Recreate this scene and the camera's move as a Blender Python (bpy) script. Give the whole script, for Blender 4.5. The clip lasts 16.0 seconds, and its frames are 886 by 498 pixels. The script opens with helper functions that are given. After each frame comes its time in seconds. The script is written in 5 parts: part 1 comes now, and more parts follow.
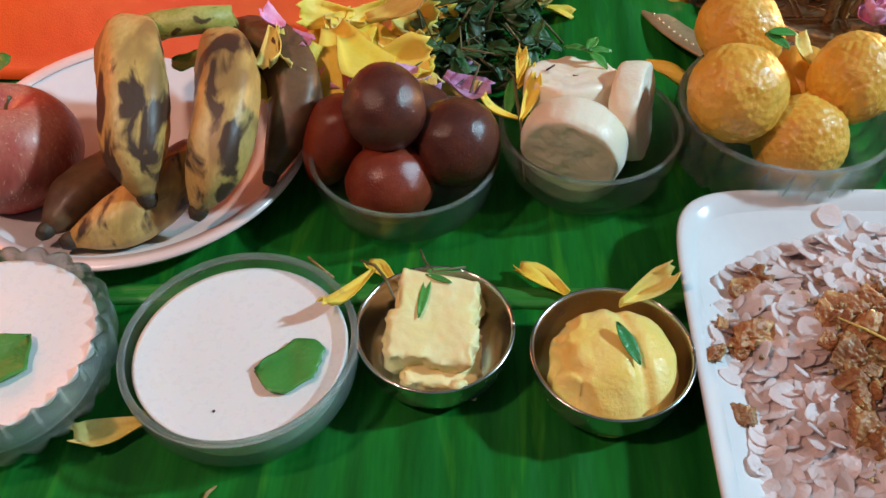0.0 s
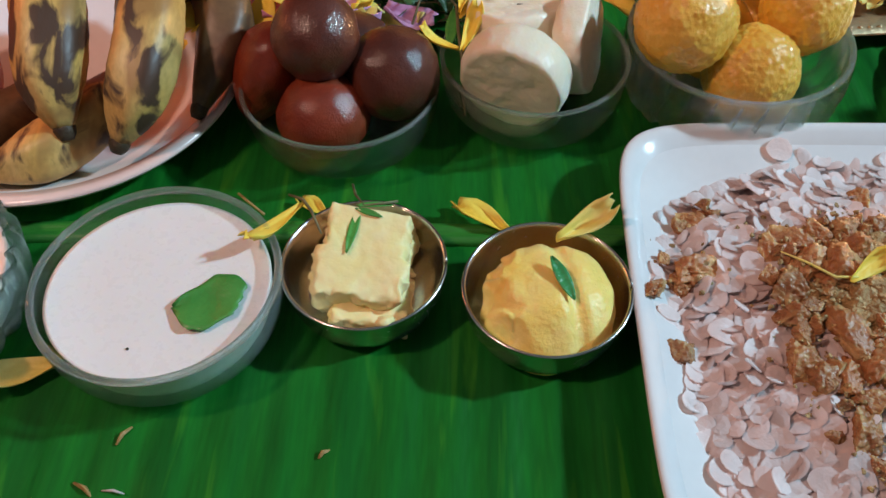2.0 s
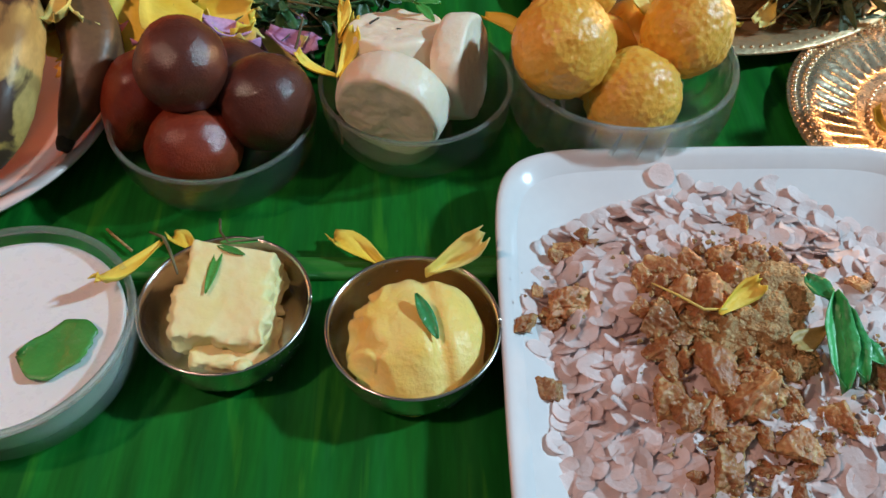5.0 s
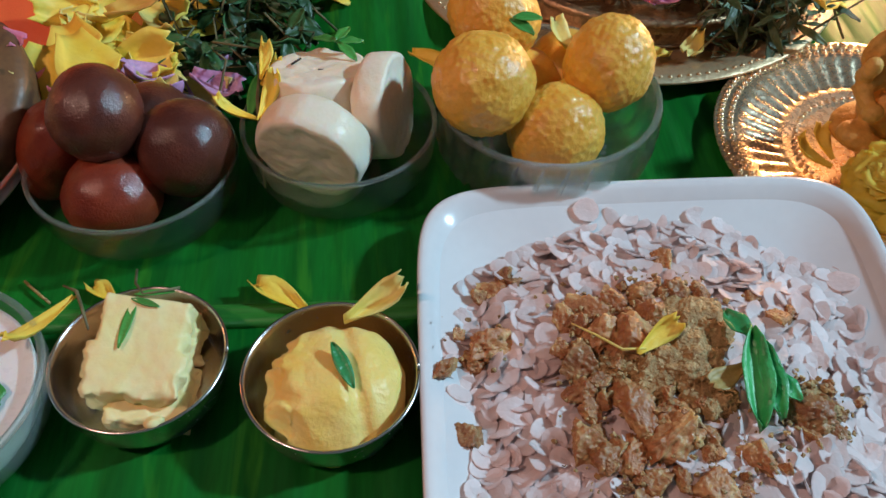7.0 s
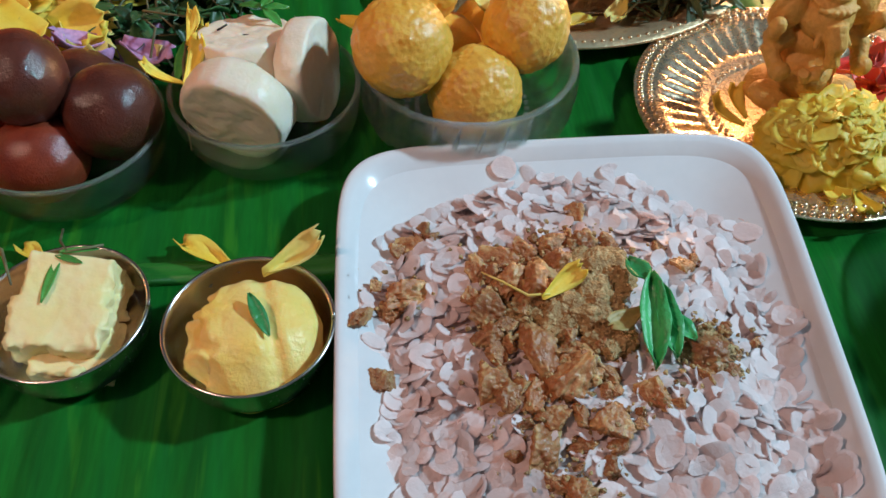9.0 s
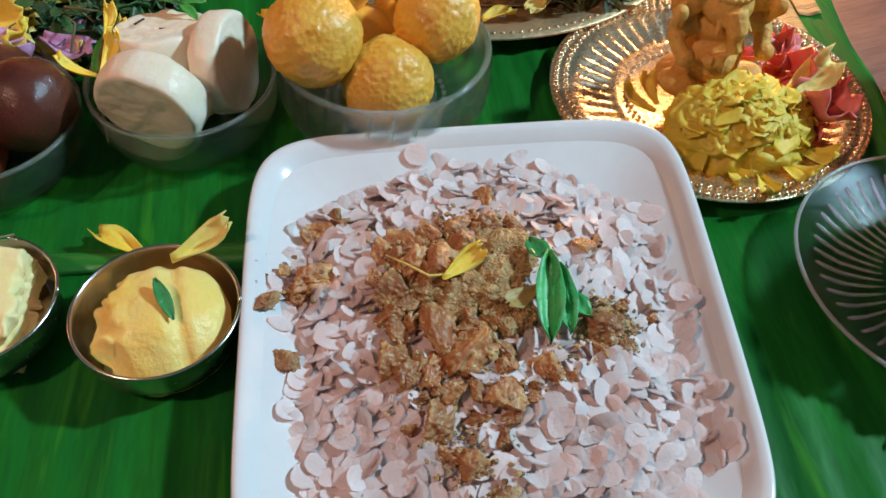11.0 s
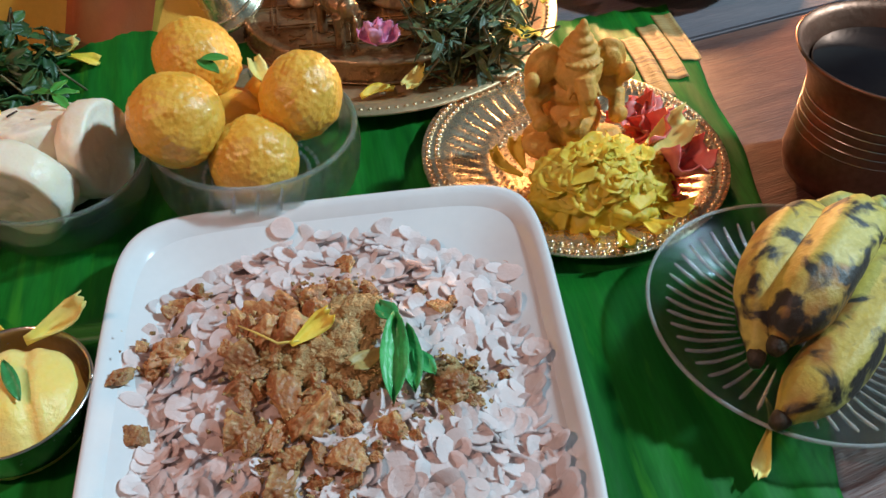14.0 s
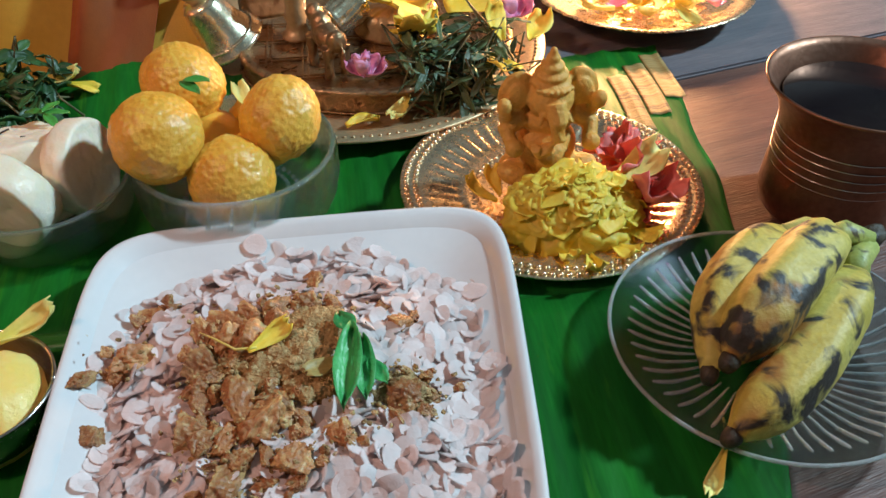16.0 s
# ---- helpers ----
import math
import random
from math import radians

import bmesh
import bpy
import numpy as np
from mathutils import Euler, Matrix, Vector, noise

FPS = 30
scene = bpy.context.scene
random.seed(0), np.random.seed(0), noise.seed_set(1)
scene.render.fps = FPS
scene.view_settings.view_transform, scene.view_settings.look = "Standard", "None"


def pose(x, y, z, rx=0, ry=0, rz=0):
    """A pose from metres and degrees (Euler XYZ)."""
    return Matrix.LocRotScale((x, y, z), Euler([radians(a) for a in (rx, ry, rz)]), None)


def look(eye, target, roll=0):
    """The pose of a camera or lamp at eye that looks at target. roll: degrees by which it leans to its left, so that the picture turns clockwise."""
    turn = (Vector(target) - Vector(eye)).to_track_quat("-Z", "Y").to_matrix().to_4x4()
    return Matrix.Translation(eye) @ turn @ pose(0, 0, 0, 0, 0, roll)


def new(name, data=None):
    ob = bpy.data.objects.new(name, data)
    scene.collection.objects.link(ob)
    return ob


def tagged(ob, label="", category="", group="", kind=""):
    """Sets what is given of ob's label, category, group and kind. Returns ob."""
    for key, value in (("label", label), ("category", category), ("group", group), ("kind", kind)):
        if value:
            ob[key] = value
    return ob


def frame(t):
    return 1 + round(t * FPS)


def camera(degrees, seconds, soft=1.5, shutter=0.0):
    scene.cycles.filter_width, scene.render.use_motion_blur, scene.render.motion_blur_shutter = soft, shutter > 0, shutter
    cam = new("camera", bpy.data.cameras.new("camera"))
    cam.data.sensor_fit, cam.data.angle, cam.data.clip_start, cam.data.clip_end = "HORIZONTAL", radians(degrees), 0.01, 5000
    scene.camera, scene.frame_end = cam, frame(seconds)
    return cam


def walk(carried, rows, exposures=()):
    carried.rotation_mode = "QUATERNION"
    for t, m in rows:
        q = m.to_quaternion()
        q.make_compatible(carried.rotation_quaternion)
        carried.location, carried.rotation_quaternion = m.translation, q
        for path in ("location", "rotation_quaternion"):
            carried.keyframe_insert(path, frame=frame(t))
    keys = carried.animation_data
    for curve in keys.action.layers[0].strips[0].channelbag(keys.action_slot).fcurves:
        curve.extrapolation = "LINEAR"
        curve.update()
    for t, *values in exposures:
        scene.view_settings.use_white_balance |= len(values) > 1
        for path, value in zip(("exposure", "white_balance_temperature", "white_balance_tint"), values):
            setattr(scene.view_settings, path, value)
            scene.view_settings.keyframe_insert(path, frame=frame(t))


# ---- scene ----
cam = camera(53.6, 16.0)
PATH = [
    (0, (0.048, 0.042, 0.37), (-0.013, 1.394, -1.103), -1.5),
    (0.5, (0.059, 0.044, 0.368), (0.003, 1.376, -1.123), -1.3),
    (1, (0.06, 0.043, 0.359), (0.03, 1.363, -1.143), -0.4),
    (1.5, (0.066, 0.044, 0.353), (0.03, 1.347, -1.164), -0.8),
    (2, (0.073, 0.045, 0.347), (0.05, 1.331, -1.185), -0.4),
    (2.5, (0.081, 0.05, 0.339), (0.074, 1.313, -1.212), 0.1),
    (3, (0.093, 0.052, 0.336), (0.097, 1.299, -1.228), 0.1),
    (3.5, (0.103, 0.054, 0.338), (0.128, 1.303, -1.225), 0.5),
    (6, (0.131, 0.072, 0.351), (0.196, 1.393, -1.15), 0.7),
    (6.5, (0.139, 0.075, 0.352), (0.222, 1.399, -1.145), 0.6),
    (7, (0.149, 0.076, 0.353), (0.245, 1.392, -1.151), 0.8),
    (7.5, (0.157, 0.076, 0.354), (0.265, 1.388, -1.152), 0.9),
    (8, (0.166, 0.071, 0.354), (0.295, 1.363, -1.167), 1.4),
    (10.5, (0.201, 0.033, 0.355), (0.354, 1.322, -1.167), 1.3),
    (11, (0.213, 0.034, 0.356), (0.396, 1.327, -1.159), 1.9),
    (11.5, (0.218, 0.033, 0.359), (0.413, 1.355, -1.129), 1.8),
    (12, (0.23, 0.028, 0.359), (0.415, 1.398, -1.086), 0.6),
    (12.5, (0.245, 0.02, 0.356), (0.434, 1.412, -1.067), -0.3),
    (13, (0.257, 0.016, 0.355), (0.463, 1.416, -1.058), -0.5),
    (13.5, (0.266, 0.015, 0.355), (0.489, 1.415, -1.056), -0.4),
    (14, (0.275, 0.012, 0.358), (0.516, 1.434, -1.028), -0.0),
    (14.5, (0.283, 0.007, 0.359), (0.537, 1.45, -1.003), -0.0),
    (15, (0.293, 0.002, 0.357), (0.543, 1.469, -0.979), -0.1),
    (15.5, (0.303, -0.006, 0.353), (0.527, 1.508, -0.934), -0.4),
    (16, (0.306, -0.013, 0.346), (0.495, 1.507, -0.94), -0.5),
]
# the clip's own exposure and white balance drift
walk(cam, [(t, look(eye, target, roll)) for t, eye, target, roll in PATH],
     [(0, -0.06, 6450, 10), (3, -0.2, 6420, 10), (6, -0.22, 6300, 10), (7, -0.32, 6200, 10), (8, -0.30, 6200, 10), (10.5, -0.1, 6500, 10), (13.5, -0.12, 6550, 10), (16, -0.1, 6650, 10)])

# ---- world and lamps ----
world = bpy.data.worlds.new("world")
scene.world = world
world.use_nodes = True
world.node_tree.nodes["Background"].inputs[0].default_value = (0.9, 0.75, 0.6, 1)
world.node_tree.nodes["Background"].inputs[1].default_value = 0.05


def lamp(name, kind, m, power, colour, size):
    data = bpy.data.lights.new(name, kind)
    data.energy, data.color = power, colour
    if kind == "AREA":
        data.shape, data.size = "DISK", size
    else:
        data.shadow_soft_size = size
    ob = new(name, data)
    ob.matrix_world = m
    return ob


lamp("ceiling_lamp", "AREA", look((2.15, 0.52, 1.55), (0.22, 0.36, 0)), 78, (0.53, 0.82, 1.0), 0.16)
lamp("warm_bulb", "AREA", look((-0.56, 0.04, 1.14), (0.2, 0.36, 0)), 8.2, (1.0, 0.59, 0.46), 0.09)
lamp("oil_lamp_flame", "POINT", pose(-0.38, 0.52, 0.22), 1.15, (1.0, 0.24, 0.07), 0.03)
lamp("plate_flame", "POINT", pose(0.590, 0.775, 0.085), 9.0, (1.0, 0.50, 0.22), 0.012)


# ---- materials ----
def mat(name, c1, c2, scale=40.0, rough=0.5, metal=0.0, bump=0.2, bscale=300.0, coat=0.0, sss=0.0, c3=None, t3=0.62, s3=90.0,
        island=0.0, obrand=0.0, stretch=(1, 1, 1), spec=0.5, edge=0.06, grain=1.0, c4=None, t4=0.55, s4=30.0, thin=0.0):
    m = bpy.data.materials.new(name)
    m.use_nodes = True
    nt = m.node_tree
    n, l = nt.nodes, nt.links
    b = n["Principled BSDF"]
    tc = n.new("ShaderNodeTexCoord")
    mp = n.new("ShaderNodeMapping")
    mp.inputs["Scale"].default_value = stretch
    l.new(tc.outputs["Object"], mp.inputs["Vector"])

    def noise_node(sc, detail=5.0, dist=0.0):
        q = n.new("ShaderNodeTexNoise")
        q.inputs["Scale"].default_value, q.inputs["Detail"].default_value, q.inputs["Distortion"].default_value = sc, detail, dist
        l.new(mp.outputs["Vector"], q.inputs["Vector"])
        return q

    def mix(fac, a, bb):
        q = n.new("ShaderNodeMix")
        q.data_type = "RGBA"
        l.new(fac, q.inputs[0])
        for k, v in ((6, a), (7, bb)):
            if isinstance(v, tuple):
                q.inputs[k].default_value = (*v, 1)
            else:
                l.new(v, q.inputs[k])
        return q.outputs[2]

    def ramp(src, lo, hi):
        q = n.new("ShaderNodeMapRange")
        q.inputs[1].default_value, q.inputs[2].default_value = lo, hi
        l.new(src, q.inputs[0])
        return q.outputs[0]

    big = noise_node(scale)
    col = mix(ramp(big.outputs["Fac"], 0.35, 0.65), c1, c2)
    fine = noise_node(scale * 9, 3)
    col = mix(ramp(fine.outputs["Fac"], 0.3, 0.3 + 1.1 / max(grain, 0.01)), col, tuple(0.45 * v for v in c1))
    if c4:
        bruise = noise_node(s4, 3, 0.3)
        col = mix(ramp(bruise.outputs["Fac"], t4, t4 + 0.1), col, c4)
    if c3:
        spots = noise_node(s3, 4, 0.6)
        col = mix(ramp(spots.outputs["Fac"], t3, t3 + edge), col, c3)
    if island or obrand:
        src = n.new("ShaderNodeNewGeometry").outputs["Random Per Island"] if island else n.new("ShaderNodeObjectInfo").outputs["Random"]
        hsv = n.new("ShaderNodeHueSaturation")
        a = island or obrand
        l.new(col, hsv.inputs["Color"])
        q = n.new("ShaderNodeMapRange")
        q.inputs[3].default_value, q.inputs[4].default_value = 1 - a, 1 + a
        l.new(src, q.inputs[0])
        l.new(q.outputs[0], hsv.inputs["Value"])
        col = hsv.outputs["Color"]
    l.new(col, b.inputs["Base Color"])
    rr = n.new("ShaderNodeMapRange")
    rr.inputs[3].default_value, rr.inputs[4].default_value = max(0.02, rough - 0.1), min(1, rough + 0.12)
    l.new(fine.outputs["Fac"], rr.inputs[0])
    l.new(rr.outputs[0], b.inputs["Roughness"])
    b.inputs["Metallic"].default_value = metal
    b.inputs["Coat Weight"].default_value = coat
    b.inputs["Coat Roughness"].default_value = 0.12
    b.inputs["Specular IOR Level"].default_value = spec
    if sss:
        b.inputs["Subsurface Weight"].default_value = sss
        b.inputs["Subsurface Radius"].default_value = (1.0, 0.6, 0.35)
        b.inputs["Subsurface Scale"].default_value = 0.006
    if bump:
        bn = noise_node(bscale, 4)
        bp = n.new("ShaderNodeBump")
        bp.inputs["Strength"].default_value, bp.inputs["Distance"].default_value = bump, 0.002
        l.new(bn.outputs["Fac"], bp.inputs["Height"])
        l.new(bp.outputs["Normal"], b.inputs["Normal"])
        l.new(bp.outputs["Normal"], b.inputs["Coat Normal"])
    if thin:
        tl = n.new("ShaderNodeBsdfTranslucent")
        l.new(col, tl.inputs["Color"])
        ms = n.new("ShaderNodeMixShader")
        ms.inputs[0].default_value = thin
        l.new(b.outputs[0], ms.inputs[1])
        l.new(tl.outputs[0], ms.inputs[2])
        l.new(ms.outputs[0], n["Material Output"].inputs["Surface"])
    return m


def glass_mat(name, tint, clear=0.45, rough=0.04, bump=0.0, haze=0.028, ior=1.45):
    m = bpy.data.materials.new(name)
    m.use_nodes = True
    nt = m.node_tree
    n, l = nt.nodes, nt.links
    b = n["Principled BSDF"]
    b.inputs["Base Color"].default_value = (*tint, 1)
    b.inputs["Roughness"].default_value = rough
    b.inputs["Transmission Weight"].default_value = 1.0
    b.inputs["IOR"].default_value = ior
    tr = n.new("ShaderNodeBsdfTransparent")
    tr.inputs[0].default_value = (*tint, 1)
    mx = n.new("ShaderNodeMixShader")
    mx.inputs[0].default_value = clear
    l.new(b.outputs[0], mx.inputs[1])
    l.new(tr.outputs[0], mx.inputs[2])
    film = n.new("ShaderNodeBsdfPrincipled")
    film.inputs["Base Color"].default_value = (*tint, 1)
    film.inputs["Roughness"].default_value = 0.12
    m2 = n.new("ShaderNodeMixShader")
    m2.inputs[0].default_value = haze
    l.new(mx.outputs[0], m2.inputs[1])
    l.new(film.outputs[0], m2.inputs[2])
    l.new(m2.outputs[0], n["Material Output"].inputs["Surface"])
    bn = n.new("ShaderNodeTexNoise")
    bn.inputs["Scale"].default_value = 120
    bp = n.new("ShaderNodeBump")
    bp.inputs["Strength"].default_value, bp.inputs["Distance"].default_value = 0.08 + bump, 0.001
    l.new(bn.outputs["Fac"], bp.inputs["Height"])
    l.new(bp.outputs["Normal"], b.inputs["Normal"])
    return m


M_leaf = mat("banana_leaf", (0.006, 0.106, 0.013), (0.011, 0.175, 0.017), 14, 0.50, bump=0.05, bscale=120, spec=0.13, stretch=(3.5, 0.35, 1), c3=(0.03, 0.19, 0.015), t3=0.60, s3=25, edge=0.12)
M_rib = mat("leaf_midrib", (0.022, 0.17, 0.018), (0.04, 0.23, 0.03), 30, 0.4, bump=0.15, bscale=200, stretch=(0.3, 4, 1))
M_dry = mat("dry_leaf", (0.36, 0.21, 0.06), (0.50, 0.33, 0.12), 60, 0.6, bump=0.5, bscale=200, stretch=(0.4, 5, 1), c3=(0.20, 0.11, 0.04), t3=0.56, s3=70)
M_wood = mat("plank_wood", (0.09, 0.036, 0.026), (0.16, 0.070, 0.048), 9, 0.5, bump=0.4, bscale=90, stretch=(0.7, 9, 2), obrand=0.25, c3=(0.05, 0.025, 0.022), t3=0.6, s3=16, edge=0.2)
M_slate = mat("grey_plank", (0.15, 0.14, 0.16), (0.23, 0.2, 0.21), 9, 0.5, bump=0.4, bscale=90, stretch=(0.7, 9, 2), obrand=0.1)
M_wall = mat("plaster", (0.50, 0.49, 0.47), (0.56, 0.55, 0.53), 3, 0.8, bump=0.3, bscale=60, grain=0.35)
M_ceil = mat("ceiling_paint", (0.52, 0.52, 0.51), (0.56, 0.56, 0.55), 3, 0.85, bump=0.2, bscale=60, grain=0.35)
M_china = mat("white_china", (0.70, 0.70, 0.71), (0.74, 0.74, 0.74), 20, 0.14, bump=0.02, bscale=60, coat=0.6, grain=0.12)
M_pinkrim = mat("pink_glaze", (0.78, 0.55, 0.5), (0.82, 0.62, 0.56), 30, 0.2, bump=0.02, coat=0.5, grain=0.12)
M_steel = mat("steel", (0.62, 0.57, 0.53), (0.7, 0.66, 0.62), 60, 0.22, 1.0, bump=0.05, bscale=500, grain=0.35)
M_brass = mat("brass", (0.88, 0.66, 0.42), (0.92, 0.74, 0.50), 40, 0.27, 0.92, bump=0.12, bscale=350, grain=0.5)
M_brassold = mat("old_brass", (0.60, 0.42, 0.23), (0.72, 0.54, 0.32), 30, 0.44, 0.75, bump=0.35, bscale=260, c3=(0.30, 0.18, 0.09), t3=0.60, s3=60, edge=0.15, grain=0.6)
M_bronze = mat("dark_bronze", (0.34, 0.21, 0.11), (0.50, 0.33, 0.18), 60, 0.36, 0.85, bump=0.5, bscale=300, c3=(0.16, 0.09, 0.05), t3=0.56, s3=120, edge=0.15, grain=0.6)
M_brassbright = mat("bright_brass", (0.86, 0.76, 0.50), (0.92, 0.84, 0.62), 40, 0.24, 0.9, bump=0.1, bscale=200, grain=0.4)
M_copper = mat("copper", (0.25, 0.115, 0.075), (0.34, 0.16, 0.10), 25, 0.42, 0.95, bump=0.15, bscale=200, c3=(0.22, 0.11, 0.08), t3=0.6, s3=30, edge=0.2)
M_glass = glass_mat("clear_glass", (0.94, 0.98, 0.96), 0.66, haze=0.011)
M_press = glass_mat("pressed_glass", (0.95, 0.99, 0.98), 0.40, 0.03, 0.25, 0.003)
M_rimglass = glass_mat("rim_glass", (0.95, 0.99, 0.98), 0.5, 0.04, 0.1, 0.06)
# Tint darkened to carry the bananas' shade beneath the plate.
M_plateglass = glass_mat("plate_glass", (0.72, 0.80, 0.80), 0.62, 0.08, 0.05, 0.004, 1.25)
M_ribglass = glass_mat("rib_glass", (0.95, 0.98, 0.98), 0.3, 0.05, 0.1, 0.22)
M_milk = mat("milk", (0.78, 0.77, 0.75), (0.80, 0.79, 0.77), 30, 0.28, bump=0.03, bscale=120, sss=0.2, grain=0.12)
M_butter = mat("butter", (0.86, 0.71, 0.30), (0.89, 0.77, 0.40), 60, 0.5, bump=0.2, bscale=260, sss=0.2, grain=0.1)
M_ghee = mat("ghee", (0.90, 0.62, 0.13), (0.92, 0.71, 0.24), 45, 0.46, bump=0.3, bscale=420, sss=0.3, coat=0.06, grain=0.14)
M_laddu = mat("laddu", (0.78, 0.38, 0.035), (0.84, 0.47, 0.07), 70, 0.46, bump=0.24, bscale=750, sss=0.35, coat=0.4, c3=(0.70, 0.31, 0.02), t3=0.64, s3=120, grain=0.3)
M_jamun = mat("gulab_jamun", (0.075, 0.015, 0.008), (0.115, 0.026, 0.013), 50, 0.5, bump=0.24, bscale=800, coat=0.7, spec=0.25, sss=0.3, grain=0.5)
# Redder copy of the jamun brown; the flame's warm light is in the colour.
M_jamunlit = mat("warm_lit_jamun", (0.18, 0.022, 0.008), (0.26, 0.04, 0.012), 50, 0.5, bump=0.24, bscale=800, coat=0.7, spec=0.25, sss=0.4, grain=0.5)
M_peda = mat("milk_sweet", (0.83, 0.71, 0.52), (0.86, 0.77, 0.62), 60, 0.4, bump=0.25, bscale=320, sss=0.25, grain=0.12)
M_apple = mat("apple_skin", (0.42, 0.05, 0.045), (0.56, 0.20, 0.13), 26, 0.42, bump=0.10, bscale=200, coat=0.08, stretch=(2.2, 2.2, 0.6), c3=(0.58, 0.34, 0.2), t3=0.62, s3=300)
M_banana = mat("ripe_banana", (0.60, 0.36, 0.09), (0.66, 0.44, 0.16), 30, 0.45, bump=0.15, bscale=200, c3=(0.07, 0.035, 0.020), t3=0.505, s3=44, stretch=(1.6, 0.6, 1), edge=0.08, c4=(0.34, 0.19, 0.06), t4=0.5, s4=26)
M_bananag = mat("spotted_banana", (0.56, 0.41, 0.06), (0.64, 0.51, 0.13), 30, 0.55, bump=0.25, bscale=350, c3=(0.03, 0.022, 0.016), t3=0.525, s3=52, edge=0.09, c4=(0.36, 0.16, 0.03), t4=0.56, s4=26)
# Brown peel darkened further to carry the shade behind and under the bunch.
M_bananashade = mat("shaded_brown_banana", (0.12, 0.055, 0.025), (0.18, 0.095, 0.04), 24, 0.45, bump=0.2, bscale=200, c3=(0.06, 0.03, 0.02), t3=0.52, s3=40, edge=0.15)
M_tip = mat("banana_tip", (0.03, 0.02, 0.012), (0.07, 0.045, 0.02), 120, 0.6, bump=0.5)
M_stem = mat("banana_stem", (0.35, 0.38, 0.08), (0.5, 0.48, 0.14), 60, 0.5, bump=0.3, c3=(0.08, 0.06, 0.02), t3=0.6)
M_flake = mat("rice_flake", (0.87, 0.74, 0.71), (0.91, 0.82, 0.80), 60, 0.5, bump=0.22, bscale=500, island=0.10, grain=0.15, thin=0.38)
M_flakeone = mat("single_flake", (0.87, 0.74, 0.71), (0.91, 0.82, 0.80), 60, 0.5, bump=0.22, bscale=500, obrand=0.10, grain=0.15, thin=0.38)
M_jag = mat("jaggery", (0.36, 0.135, 0.045), (0.52, 0.25, 0.10), 110, 0.42, bump=0.7, bscale=420, coat=0.08, sss=0.25, obrand=0.22, c3=(0.58, 0.37, 0.16), t3=0.49, s3=150, edge=0.2)
M_crumb = mat("jaggery_crumb", (0.36, 0.19, 0.06), (0.58, 0.38, 0.16), 160, 0.6, bump=0.9, bscale=700, island=0.3, c3=(0.64, 0.46, 0.22), t3=0.58, s3=300)
M_yellow = mat("yellow_petal", (0.94, 0.65, 0.05), (0.96, 0.74, 0.12), 60, 0.55, bump=0.25, bscale=300, obrand=0.08, grain=0.2, thin=0.10)
M_pale = mat("pale_yellow_petal", (0.86, 0.66, 0.12), (0.88, 0.73, 0.24), 60, 0.55, bump=0.25, bscale=300, obrand=0.12, grain=0.3, thin=0.10)
M_pink = mat("pink_petal", (0.84, 0.24, 0.46), (0.90, 0.46, 0.64), 80, 0.5, bump=0.2, obrand=0.15, grain=0.3, thin=0.10)
M_violet = mat("violet_petal", (0.55, 0.25, 0.48), (0.66, 0.38, 0.58), 80, 0.5, bump=0.2, obrand=0.15)
M_red = mat("red_petal", (0.80, 0.08, 0.06), (0.86, 0.26, 0.22), 60, 0.45, bump=0.2, obrand=0.2, grain=0.3, thin=0.10)
M_herb = mat("herb_leaf", (0.02, 0.07, 0.02), (0.05, 0.13, 0.035), 60, 0.45, bump=0.3, island=0.4)
M_wilt = mat("wilted_herb", (0.04, 0.09, 0.03), (0.12, 0.15, 0.06), 60, 0.5, bump=0.4, island=0.45)
M_bel = mat("green_leaf", (0.05, 0.25, 0.04), (0.09, 0.33, 0.06), 60, 0.38, bump=0.3, bscale=400, obrand=0.2, grain=0.4)
M_basil = mat("basil_leaf", (0.03, 0.27, 0.07), (0.07, 0.38, 0.11), 60, 0.36, bump=0.4, bscale=350, obrand=0.25, grain=0.4)
M_dull = mat("wilted_petal", (0.34, 0.24, 0.06), (0.46, 0.34, 0.12), 60, 0.5, bump=0.3)
M_lemon = mat("lemon_petal", (0.97, 0.72, 0.06), (0.98, 0.80, 0.13), 70, 0.5, bump=0.3, bscale=300, obrand=0.06, grain=0.15, thin=0.40)
M_twig = mat("twig", (0.10, 0.09, 0.04), (0.22, 0.2, 0.09), 90, 0.6, bump=0.3)
M_clay = mat("turmeric_clay", (0.70, 0.33, 0.05), (0.80, 0.42, 0.09), 50, 0.6, bump=0.5, bscale=350, grain=0.6)
M_cloth = mat("yellow_cloth", (0.68, 0.36, 0.04), (0.74, 0.42, 0.06), 20, 0.42, bump=0.15, bscale=900, stretch=(1, 1, 1), grain=0.35)
# Dark brown-red stands for shade in a fold of the yellow cloth.
M_foldshade = mat("red_border_cloth", (0.26, 0.055, 0.012), (0.34, 0.085, 0.018), 20, 0.5, bump=0.15, bscale=900, grain=0.35)
M_orange = mat("orange_cloth", (0.74, 0.07, 0.008), (0.84, 0.17, 0.02), 9, 0.5, bump=0.15, bscale=900, grain=0.35)
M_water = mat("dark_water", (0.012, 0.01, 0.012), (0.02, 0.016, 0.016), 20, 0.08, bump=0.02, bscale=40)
M_black = mat("black_speck", (0.02, 0.015, 0.01), (0.03, 0.02, 0.015), 90, 0.6)


